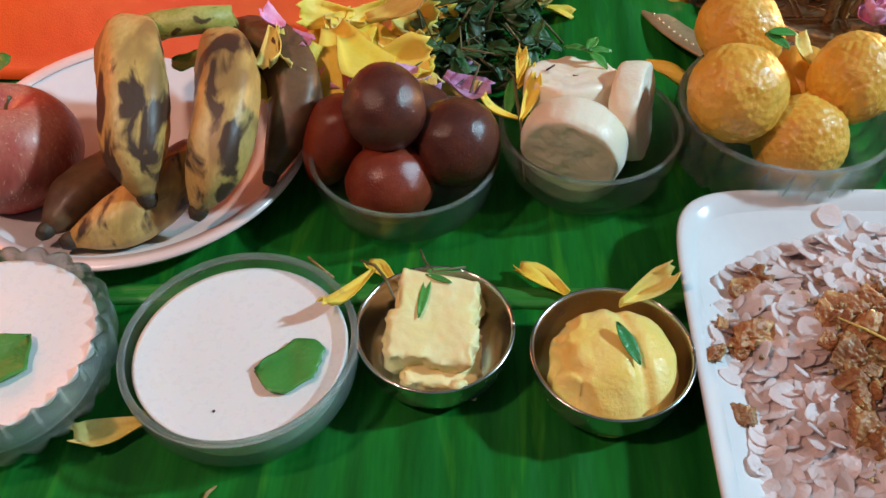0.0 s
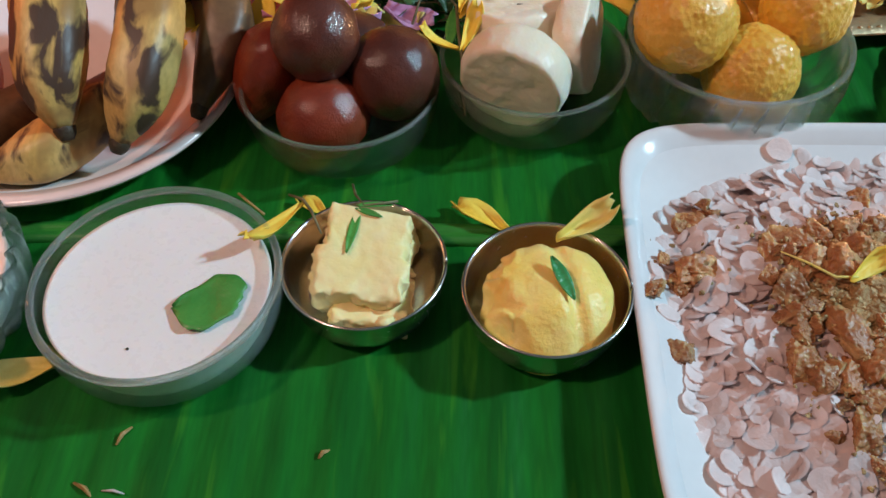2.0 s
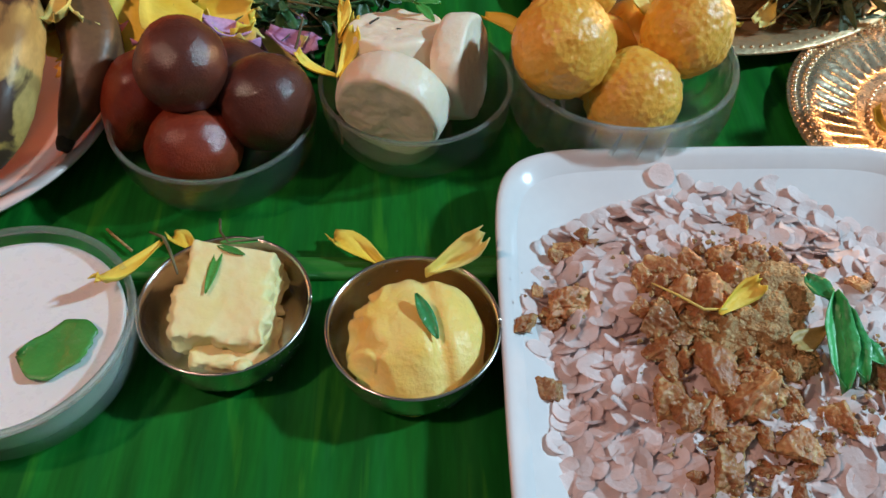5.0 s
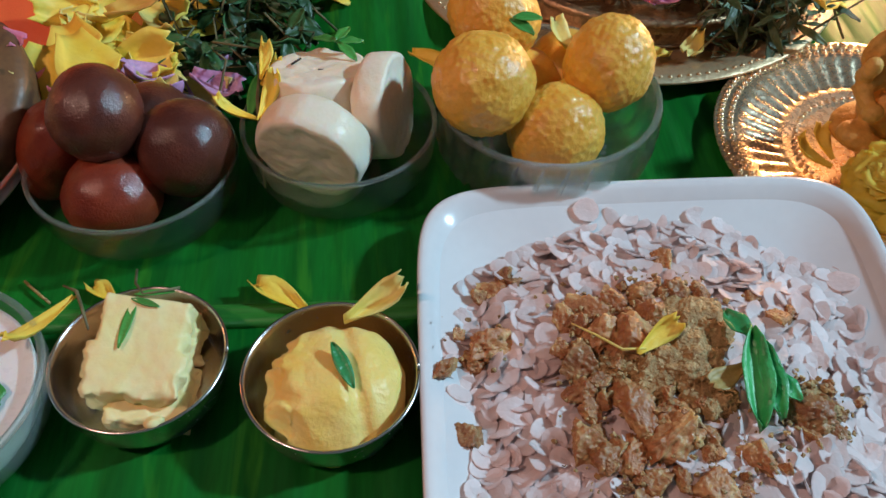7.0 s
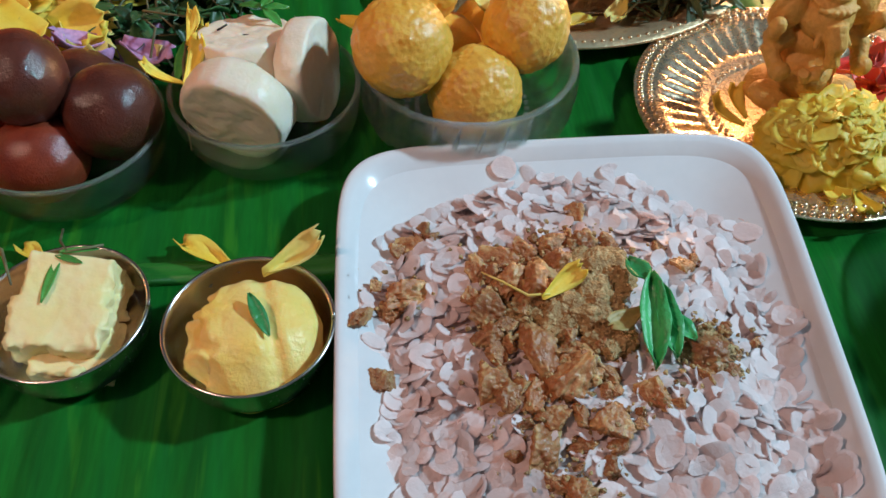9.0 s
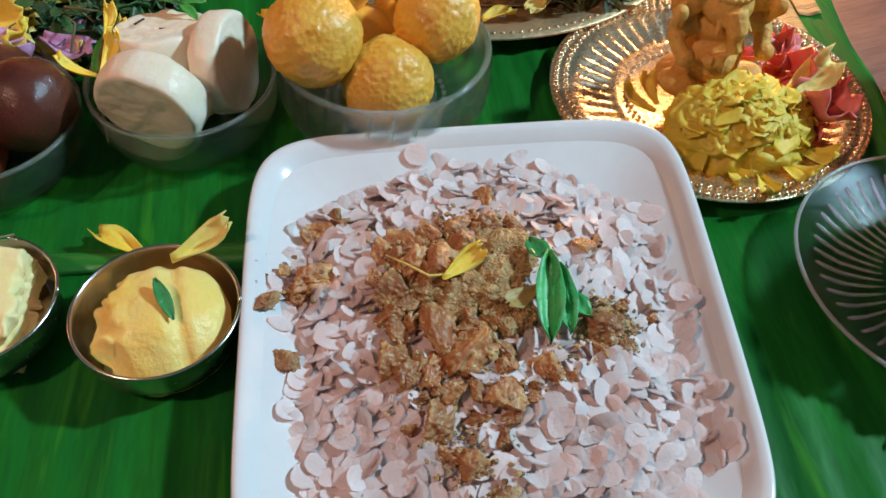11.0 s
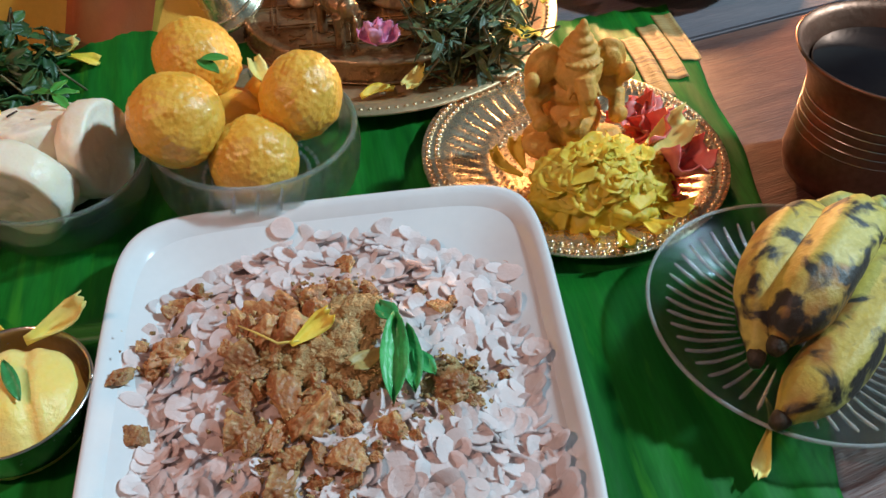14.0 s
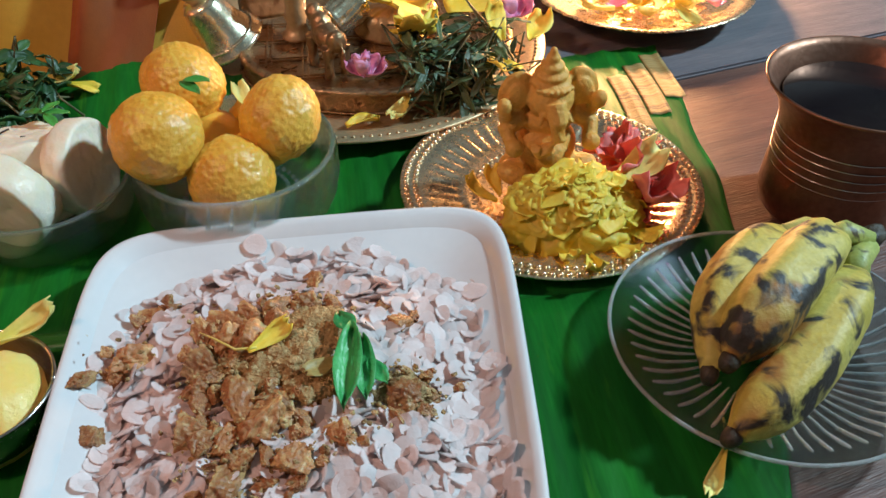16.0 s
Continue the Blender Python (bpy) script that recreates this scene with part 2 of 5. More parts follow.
# ---- builders ----
def mesh_of(bm, name, material, smooth=True):
    bmesh.ops.recalc_face_normals(bm, faces=bm.faces[:])
    me = bpy.data.meshes.new(name)
    bm.to_mesh(me)
    bm.free()
    for mm in material if isinstance(material, list) else [material]:
        me.materials.append(mm)
    if smooth:
        me.shade_smooth()
    return me


def part(name, bm, material, parent, label="", m=None, smooth=True):
    me = bm if isinstance(bm, bpy.types.Mesh) else mesh_of(bm, name, material, smooth)
    ob = new(name, me)
    ob.parent = parent
    if m is not None:
        ob.matrix_basis = m
    return tagged(ob, label)


def thing(name, m, label, category, group="", kind=""):
    ob = new(name)
    ob.empty_display_size = 0.02
    ob.matrix_basis = m
    return tagged(ob, label, category, group, kind)


def solo(name, bm, material, m, label, category, group="", kind="", smooth=True):
    me = bm if isinstance(bm, bpy.types.Mesh) else mesh_of(bm, name, material, smooth)
    ob = new(name, me)
    ob.matrix_basis = m
    return tagged(ob, label, category, group, kind)


def lathe(profile, seg=64, ripple=None, bm=None):
    """Turn (r, z) points round z: a closed ring where they start off the axis. ripple(i, a, r, z) gives a new (r, z)."""
    bm = bm or bmesh.new()
    rings = []
    for i, (r, z) in enumerate(profile):
        ring = []
        for k in range(seg):
            a = 2 * math.pi * k / seg
            rr, zz = ripple(i, a, r, z) if ripple else (r, z)
            ring.append(bm.verts.new((rr * math.cos(a), rr * math.sin(a), zz)))
        rings.append(ring)
    hollow = profile[0][0] > 0.004
    for a, b in zip(rings, rings[1:] + rings[:1] if hollow else rings[1:]):
        for k in range(seg):
            bm.faces.new((a[k], a[(k + 1) % seg], b[(k + 1) % seg], b[k]))
    if not hollow:
        bm.faces.new(rings[0])
        bm.faces.new(rings[-1])
    return bm


def bowl_profile(R, H, base, th, p=1.0, n=12, foot=0.002):
    pts = [(0.0008, foot), (base * 0.8, foot), (base * 0.88, 0.0), (base, 0.0)]
    for k in range(1, n + 1):
        s = k / n
        pts.append((base + (R - base) * math.sin(s * math.pi / 2) ** p, foot + (H - foot) * (1 - math.cos(s * math.pi / 2)) ** (1 / p)))
    pts += [(R - 0.15 * th, H + 0.45 * th), (R - 0.5 * th, H + 0.6 * th), (R - 0.85 * th, H + 0.45 * th)]
    for k in range(n, -1, -1):
        s = k / n
        pts.append((max(0.001, base + (R - base) * math.sin(s * math.pi / 2) ** p - th), foot + th + (H - foot - th) * (1 - math.cos(s * math.pi / 2)) ** (1 / p)))
    pts.append((0.0008, foot + th))
    return pts


def ball(r, sub=4, shape=(1, 1, 1), rough=0.0, freq=60.0, seed=0.0, cells=0.0, cfreq=230.0):
    """A rounded lump: smooth unevenness by noise, knobs by cells."""
    bm = bmesh.new()
    bmesh.ops.create_icosphere(bm, subdivisions=sub, radius=r)
    for v in bm.verts:
        d = v.co.normalized()
        q = v.co + Vector((seed, seed * 1.7, -seed))
        h = rough * noise.noise(q * freq) + 0.4 * rough * noise.noise(q * freq * 2.7)
        if cells:
            dist = noise.voronoi(q * cfreq)[0]
            h += cells * (0.5 - min(1.0, dist[0] * 1.1))
        v.co += d * h
        v.co = Vector((v.co.x * shape[0], v.co.y * shape[1], v.co.z * shape[2]))
    return bm


def tube(points, radii, seg=10, bm=None, sides=None):
    """A round bar along points; sides(a) shapes its section."""
    bm = bm or bmesh.new()
    pts = [Vector(p) for p in points]
    rings = []
    for i, p in enumerate(pts):
        ahead = (pts[min(i + 1, len(pts) - 1)] - pts[max(i - 1, 0)]).normalized()
        side = ahead.cross(Vector((0, 0, 1)) if abs(ahead.z) < 0.95 else Vector((1, 0, 0))).normalized()
        up = side.cross(ahead)
        r = radii[i] if isinstance(radii, (list, tuple)) else radii
        ring = []
        for k in range(seg):
            a = 2 * math.pi * k / seg
            q = r * (sides(a) if sides else 1)
            ring.append(bm.verts.new(p + side * (q * math.cos(a)) + up * (q * math.sin(a))))
        rings.append(ring)
    for a, b in zip(rings, rings[1:]):
        for k in range(seg):
            bm.faces.new((a[k], a[(k + 1) % seg], b[(k + 1) % seg], b[k]))
    bm.faces.new(rings[0])
    bm.faces.new(rings[-1])
    return bm


def sheet(f, nu, nv, th=0.0004, bm=None):
    """A thin curved leaf or petal: f(u, v) gives the middle surface, th its thickness."""
    bm = bm or bmesh.new()
    grid = [[Vector(f(i / nu, j / nv)) for j in range(nv + 1)] for i in range(nu + 1)]
    layers = []
    for sgn in (0.5, -0.5):
        lay = []
        for i in range(nu + 1):
            row = []
            for j in range(nv + 1):
                du = grid[min(i + 1, nu)][j] - grid[max(i - 1, 0)][j]
                dv = grid[i][min(j + 1, nv)] - grid[i][max(j - 1, 0)]
                nrm = du.cross(dv)
                nrm = nrm.normalized() if nrm.length > 1e-12 else Vector((0, 0, 1))
                row.append(bm.verts.new(grid[i][j] + nrm * th * sgn))
            lay.append(row)
        layers.append(lay)
    a, b = layers
    for i in range(nu):
        for j in range(nv):
            bm.faces.new((a[i][j], a[i + 1][j], a[i + 1][j + 1], a[i][j + 1]))
            bm.faces.new((b[i][j], b[i][j + 1], b[i + 1][j + 1], b[i + 1][j]))
    for i in range(nu):
        bm.faces.new((a[i][0], b[i][0], b[i + 1][0], a[i + 1][0]))
        bm.faces.new((a[i][nv], a[i + 1][nv], b[i + 1][nv], b[i][nv]))
    for j in range(nv):
        bm.faces.new((a[0][j], a[0][j + 1], b[0][j + 1], b[0][j]))
        bm.faces.new((a[nu][j], b[nu][j], b[nu][j + 1], a[nu][j + 1]))
    return bm


def petal_bm(L, W, curl=0.3, cup=0.3, ruffle=0.06, seed=0, bm=None, narrow=0.25):
    """A petal along +x from its narrow foot to a ruffled end."""
    r = random.Random(seed)
    ph, ph2 = r.uniform(0, 6), r.uniform(0, 6)

    def f(u, v):
        w = W * (narrow + (1 - narrow) * math.sin(min(1, u * 1.25) * math.pi / 2) ** 1.3) * (1 - 0.35 * max(0, u - 0.75) / 0.25)
        s = (v - 0.5)
        ruf = ruffle * L * u * math.sin(9 * s + ph + 4 * u)
        tip = 0.06 * L * math.sin(16 * s + ph2) * (u > 0.95)
        bend = curl * u * u
        return (L * u * math.cos(bend * 0.8) + tip, s * w, L * 0.5 * bend * u + cup * W * (2 * s) ** 2 * 0.5 + ruf)

    return sheet(f, 8, 6, 0.0005, bm)


def blade_bm(L, W, fold=0.25, droop=0.2, bm=None, m=None, wave=0.0):
    """A pointed leaf along +x, folded at its midrib."""
    start = len(bm.verts) if bm else 0
    bm = bm or bmesh.new()

    def f(u, v):
        w = W * max(0.03, math.sin(math.pi * min(1, u * 0.96 + 0.02)) ** 0.75)
        s = v - 0.5
        return (L * u, s * w, fold * W * abs(2 * s) * 0.5 - droop * L * u * u + wave * L * math.sin(14 * u) * abs(s))

    sheet(f, 8, 4, 0.0004, bm)
    if m is not None:
        bm.verts.ensure_lookup_table()
        for v in bm.verts[start:]:
            v.co = m @ v.co
    return bm

# ---- room ----
def slab(x0, x1, y0, y1, z0, z1, bevel=0.0):
    bm = bmesh.new()
    bmesh.ops.create_cube(bm, size=1, matrix=Matrix.Translation(((x0 + x1) / 2, (y0 + y1) / 2, (z0 + z1) / 2)) @ Matrix.Diagonal((x1 - x0, y1 - y0, z1 - z0, 1)))
    if bevel:
        bmesh.ops.bevel(bm, geom=bm.edges[:], offset=bevel, segments=2, affect="EDGES")
    return bm


ID = Matrix.Identity(4)
solo("floor", slab(-2.2, 2.6, -2, 2.8, -0.12, -0.024), M_slate, ID, "dark floor under the planks", "floor", kind="structure")
# Walls and ceiling are out of view, added for reflections and bounce light.
solo("wall_north", slab(-2.2, 2.6, 2.8, 2.9, -0.12, 2.6), M_wall, ID, "unseen plain warm plaster wall, added for reflections", "wall", kind="structure")
solo("wall_south", slab(-2.2, 2.6, -2.1, -2, -0.12, 2.6), M_wall, ID, "unseen plain warm plaster wall, added for reflections", "wall", kind="structure")
solo("wall_west", slab(-2.3, -2.2, -2, 2.8, -0.12, 2.6), M_wall, ID, "unseen plain warm plaster wall, added for reflections", "wall", kind="structure")
solo("wall_east", slab(2.6, 2.7, -2, 2.8, -0.12, 2.6), M_wall, ID, "unseen plain warm plaster wall, added for reflections", "wall", kind="structure")
solo("ceiling", slab(-2.3, 2.7, -2.1, 2.9, 2.6, 2.7), M_ceil, ID, "unseen plain painted ceiling, added for reflections", "ceiling", kind="structure")

deck = thing("plank_table", pose(0.62, 0.60, -0.004, 0, 0, 14), "low table top of worn reddish-brown wooden planks", "table")
for k, (y0, y1) in enumerate([(-0.92, -0.66), (-0.657, -0.40), (-0.397, -0.205), (-0.202, -0.003), (0.0, 0.145), (0.148, 0.40), (0.403, 0.62)]):
    part("plank", slab(-1.3, 0.75, y0, y1, -0.02, 0.0, 0.002), M_slate if k in (4,) else M_wood, deck, smooth=False)


# ---- banana leaf ----
def leaf_right(y):
    """The cut right edge of the leaf."""
    return float(np.interp(y, (-0.06, 0.2, 0.394, 0.502, 0.624), (0.452, 0.493, 0.543, 0.556, 0.567))) + 0.002 * math.sin(60 * y)


def leaf_z(x, y):
    pleat = 0.0010 * math.sin(x * 2 * math.pi / 0.024 + 14 * (y - 0.345) * (1 if y > 0.345 else -1))
    pleat += 0.0006 * math.sin(x * 2 * math.pi / 0.011 + 9 * y)
    wave = 0.0012 * noise.noise(Vector((x * 9, y * 9, 3.0)))
    return 0.0014 + pleat * min(1, abs(y - 0.345) / 0.05) * 0.85 + wave


leaf = thing("banana_leaf", ID, "large glossy dark green banana leaf laid as a mat", "leaf")


def lamina(y0, y1, nx, ny):
    def f(u, v):
        y = y0 + (y1 - y0) * v
        back = max(0, y - 0.56)
        x = -0.42 + (leaf_right(y) + 0.42) * u
        lift = 0.35 * back * math.exp(-((x - 0.14) / 0.07) ** 2)
        return (x, y + 0.006 * math.sin(25 * x) * (y > 0.60), leaf_z(x, y) + lift)
    return sheet(f, nx, ny, 0.0006)


part("front_blade", lamina(-0.06, 0.3445, 260, 24), M_leaf, leaf)
part("back_blade", lamina(0.3445, 0.626, 260, 20), M_leaf, leaf)
part("midrib", tube([(-0.42 + 0.05 * k, 0.3445 + 0.001 * math.sin(k), 0.0016) for k in range(14)] + [(0.30, 0.345, 0.0004)], 0.0072, 12,
     sides=lambda a: math.hypot(math.cos(a), 0.28 * math.sin(a))), M_rib, leaf, "paler thick midrib")
def strip_at(x, y):
    return (x + 0.0006 * math.sin(70 * y), y, leaf_z(x, y) + 0.0011)


for k in range(3):
    part("dry_strip", sheet(lambda u, v, k=k: strip_at(0.512 + 0.018 * k + 0.0165 * v, 0.505 + 0.022 * k + (0.080 - 0.006 * k) * u), 24, 6, 0.0004), M_dry, leaf, "dried yellow-brown strip of the leaf")

# ---- square plate with flattened rice ----
SQ = [(0.1535, 0.150), (0.3720, 0.148), (0.3935, 0.402), (0.1580, 0.402)]


def sq_point(a, k):
    """A point on the plate's outline, drawn in towards its middle by k metres."""
    c, s = math.cos(a), math.sin(a)
    e = 0.27
    u = math.copysign(abs(c) ** e, c)
    w = math.copysign(abs(s) ** e, s)
    u, w = u * (1 + 0.012 * (1 - w * w)), w * (1 + 0.012 * (1 - u * u))
    hx, hy = 0.118, 0.127
    u, w = u * (1 - k / hx), w * (1 - k / hy)
    p, q = (u + 1) / 2, (w + 1) / 2
    A, B, C, D = SQ
    return (A[0] * (1 - p) * (1 - q) + B[0] * p * (1 - q) + C[0] * p * q + D[0] * (1 - p) * q,
            A[1] * (1 - p) * (1 - q) + B[1] * p * (1 - q) + C[1] * p * q + D[1] * (1 - p) * q)


def square_plate():
    bm = bmesh.new()
    prof = [(0.070, 0.001), (0.062, 0.001), (0.060, 0.0), (0.057, 0.001), (0.050, 0.0055), (0.036, 0.0085), (0.026, 0.0125), (0.016, 0.0175), (0.006, 0.0225), (0.001, 0.0250), (0.0, 0.0258), (0.0008, 0.0268), (0.003, 0.0268),
            (0.0060, 0.0252), (0.0105, 0.0205), (0.0155, 0.0150), (0.0205, 0.0112), (0.027, 0.0092), (0.036, 0.0086), (0.052, 0.0084), (0.070, 0.0082)]
    seg = 200
    rings = []
    for k, z in prof:
        ring = []
        for i in range(seg):
            x, y = sq_point(2 * math.pi * (i + 0.5) / seg, k)
            ring.append(bm.verts.new((x, y, z + 0.002)))
        rings.append(ring)
    for a, b in zip(rings, rings[1:]):
        for i in range(seg):
            bm.faces.new((a[i], a[(i + 1) % seg], b[(i + 1) % seg], b[i]))
    bm.faces.new(rings[0])
    bm.faces.new(rings[-1])
    return bm


solo("square_plate", square_plate(), M_china, ID, "white glazed square china plate with rounded corners", "plate")

HC = Vector((0.270, 0.270))


def heap_edge(a):
    c, s = abs(math.cos(a)) + 1e-6, abs(math.sin(a)) + 1e-6
    return min(0.0945 / c, 0.113 / s, 0.117) + 0.003 * math.sin(5 * a) + 0.003 * math.sin(11 * a + 1)


def heap_z(x, y):
    d = math.hypot(x - HC.x, y - HC.y)
    e = heap_edge(math.atan2(y - HC.y, x - HC.x))
    s = max(0.0, 1 - d / e)
    k = min(x - 0.1555, 0.3755 + 0.080 * (y - 0.2) - x, 0.402 - y)
    dish = float(np.interp(k, (0.0, 0.006, 0.0105, 0.0155, 0.0205, 0.027, 0.036), (0.0288, 0.0272, 0.0225, 0.017, 0.0132, 0.0112, 0.0106)))
    return max(dish + 0.0012, 0.0115 + 0.0165 * (1 - (1 - s) ** 2.2) + 0.0025 * noise.noise(Vector((x * 45, y * 45, 1.0))))


def heap_core():
    def f(u, v):
        a, r = 2 * math.pi * u, v
        e = heap_edge(a) * 0.96 * r
        x, y = HC.x + e * math.cos(a), HC.y + e * math.sin(a)
        return (x, y, heap_z(x, y) - 0.0035)
    return sheet(f, 80, 24, 0.001)


def flake_into(bm, m, L, W, c1, c2, r, n=12):
    """One thin curled oval flake with an uneven edge."""
    edge = []
    p1, p2 = r.uniform(0, 6), r.uniform(0, 6)
    for i in range(n):
        t = 2 * math.pi * i / n
        q = 1 + 0.07 * math.sin(2 * t + p1) + 0.05 * math.sin(3 * t + p2) + r.uniform(-0.04, 0.04)
        px, py = L * q * math.cos(t), W * q * math.sin(t)
        edge.append((px, py, c1 * px * px / L + c2 * py * py / W))
    for off in (0.0003, -0.0003):
        mid = bm.verts.new(m @ Vector((0, 0, off)))
        inner = [bm.verts.new(m @ Vector((0.6 * px, 0.6 * py, 0.36 * pz + off))) for px, py, pz in edge]
        ring = [bm.verts.new(m @ Vector((px, py, pz + off))) for px, py, pz in edge]
        for i in range(n):
            j = (i + 1) % n
            bm.faces.new((mid, inner[i], inner[j]) if off > 0 else (mid, inner[j], inner[i]))
            bm.faces.new((inner[i], ring[i], ring[j], inner[j]) if off > 0 else (inner[i], inner[j], ring[j], ring[i]))


JAG = [(0.187, 0.308, 1.5), (0.180, 0.300, 0.9), (0.166, 0.292, 0.8), (0.195, 0.342, 1.0), (0.203, 0.346, 0.8), (0.175, 0.262, 0.8),
       (0.318, 0.261, 1.4), (0.330, 0.262, 1.1), (0.291, 0.238, 1.1), (0.271, 0.228, 1.2), (0.252, 0.198, 1.2), (0.259, 0.183, 1.2),
       (0.240, 0.218, 1.4), (0.279, 0.352, 0.9), (0.324, 0.311, 0.8), (0.315, 0.325, 0.6), (0.335, 0.276, 0.5), (0.257, 0.219, 0.8)]
JAG += [(0.224, 0.250, 1.2), (0.231, 0.241, 1.3), (0.240, 0.246, 1.1), (0.224, 0.313, 1.0), (0.235, 0.319, 1.2), (0.247, 0.322, 1.1),
        (0.262, 0.326, 1.1), (0.278, 0.325, 1.2), (0.288, 0.316, 1.1), (0.227, 0.288, 1.2), (0.224, 0.275, 1.1), (0.243, 0.267, 1.5)]
JAG += [(0.254, 0.247, 1.6), (0.262, 0.256, 1.3), (0.249, 0.296, 1.4), (0.236, 0.302, 1.2), (0.260, 0.310, 1.3), (0.272, 0.250, 1.0),
        (0.246, 0.232, 0.9), (0.266, 0.208, 0.8), (0.331, 0.316, 0.6), (0.349, 0.269, 0.45)]
# crumbled tan heaps among the lumps: x, y, radius
TAN = [(0.281, 0.304, 0.017), (0.271, 0.286, 0.016), (0.256, 0.280, 0.012), (0.277, 0.269, 0.012), (0.243, 0.285, 0.009), (0.320, 0.262, 0.013)]


def clear_of_jaggery(x, y):
    return not any((x - jx) ** 2 + (y - jy) ** 2 < (0.0080 * js) ** 2 for jx, jy, js in JAG) and not any((x - tx) ** 2 + (y - ty) ** 2 < (0.85 * tr) ** 2 for tx, ty, tr in TAN)


def heap_frame(x, y, z):
    """A pose on the heap at height z, square to its slope."""
    g = 0.006
    nrm = Vector((heap_z(x - g, y) - heap_z(x + g, y), heap_z(x, y - g) - heap_z(x, y + g), 2 * g)).normalized()
    return Matrix.Translation((x, y, z)) @ nrm.to_track_quat("Z", "Y").to_matrix().to_4x4()


def heap_spot(r):
    a = r.uniform(0, 2 * math.pi)
    d = heap_edge(a) * math.sqrt(r.uniform(0, 1.02))
    return HC.x + d * math.cos(a), HC.y + d * math.sin(a)


def bed_pose(r):
    x, y = heap_spot(r)
    return heap_frame(x, y, heap_z(x, y) - r.uniform(0.0, 0.0025)) @ pose(0, 0, 0, r.gauss(0, 9), r.gauss(0, 9), r.uniform(0, 360))


def shingle_poses(r, spacing, tries):
    """Flakes lying on one another like scales, each raised at one end, turned by a slow drift."""
    done, cells = [], {}
    for k in range(tries):
        x, y = heap_spot(r)
        if not clear_of_jaggery(x, y) and r.random() < 0.93:
            continue
        key = (int(x / spacing), int(y / spacing))
        if any((x - p) ** 2 + (y - q) ** 2 < spacing ** 2 for i in (-1, 0, 1) for j in (-1, 0, 1) for p, q in cells.get((key[0] + i, key[1] + j), ())):
            continue
        cells.setdefault(key, []).append((x, y))
        turn = 400 * noise.noise(Vector((x * 22, y * 22, 4.0))) + r.gauss(0, 38)
        tilt = abs(r.gauss(17, 9)) if r.random() > 0.12 else r.uniform(32, 60)
        done.append(heap_frame(x, y, heap_z(x, y) + r.uniform(0.0008, 0.0030)) @ pose(0, 0, 0, 0, 0, turn) @ pose(0, 0, 0, r.gauss(0, 5), -tilt, 0) @ pose(0, 0, 0, 0, 0, r.uniform(-50, 50)))
    return done


def flake_size(r):
    L = r.uniform(0.0053, 0.0077)
    return L, L * r.uniform(0.68, 0.86), r.uniform(-0.22, 0.30), r.uniform(-0.20, 0.26)


fk = random.Random(6)
top_flakes = shingle_poses(fk, 0.0053, 12000)


def flakes():
    r = random.Random(5)
    bm = bmesh.new()
    for k in range(700):
        flake_into(bm, bed_pose(r), *flake_size(r), r)
    for m in top_flakes[290:]:
        flake_into(bm, m, *flake_size(r), r)
    return bm


heap = thing("flattened_rice", ID, "heap of pinkish-white flattened rice flakes on the square plate", "rice")
tagged(part("heap_core", heap_core(), M_flake, heap), kind="stuff")
tagged(part("flake_mass", flakes(), M_flake, heap, smooth=False), kind="stuff")
flake_meshes = []
for k in range(14):
    bm = bmesh.new()
    flake_into(bm, ID, *flake_size(fk), fk)
    flake_meshes.append(mesh_of(bm, "flake", M_flakeone, smooth=False))
for k, m in enumerate(top_flakes[:290]):
    part("flake", flake_meshes[k % 14], None, heap, m=m)


def rock(r, seed):
    """A broken lump: flat fracture faces, torn ridges and crumbly grain."""
    q = random.Random(seed)
    bm = ball(r, 5, (1, 1, 1), 0.30 * r, 0.9 / r, seed * 3.1)
    planes = []
    for k in range(9):
        n = Vector((q.gauss(0, 1), q.gauss(0, 1), q.gauss(0, 0.8))).normalized()
        planes.append((n, r * q.uniform(0.45, 0.80)))
    sh = (q.uniform(0.9, 1.35), q.uniform(0.75, 1.1), q.uniform(0.6, 0.85))
    off = Vector((seed, 0, 0))
    for v in bm.verts:
        for n, d in planes:
            over = v.co.dot(n) - d
            if over > 0:
                v.co -= n * over * 0.94
        d = v.co.normalized()
        h = 0.20 * abs(noise.noise(v.co * (2.2 / r) + off)) + 0.10 * noise.noise(v.co * (6 / r) + off) + 0.06 * noise.noise(v.co * (15 / r))
        grain = noise.voronoi(v.co * (7 / r) + off)[0][0]
        v.co += d * r * (0.08 * (0.5 - grain) * (noise.noise(v.co * (1.5 / r) - off) > -0.1) - h)
        v.co = Vector((v.co.x * sh[0], v.co.y * sh[1], v.co.z * sh[2]))
    return bm


rocks = [mesh_of(rock(0.010, 11 + k), "jaggery_lump", M_jag) for k in range(9)]
jr = random.Random(8)
for k, (x, y, s) in enumerate(JAG):
    up = 0.004 * math.exp(-((x - 0.256) ** 2 + (y - 0.285) ** 2) / 0.0012)
    solo("jaggery_lump", rocks[(k * 4) % 9], None, pose(x, y, heap_z(x, y) + 0.0016 * s + up, jr.uniform(-35, 35), jr.uniform(-35, 35), jr.uniform(0, 360)) @ Matrix.Scale(0.92 * s, 4),
         "broken amber-brown jaggery lump on the flattened rice", "jaggery", "jaggery lumps on the rice")


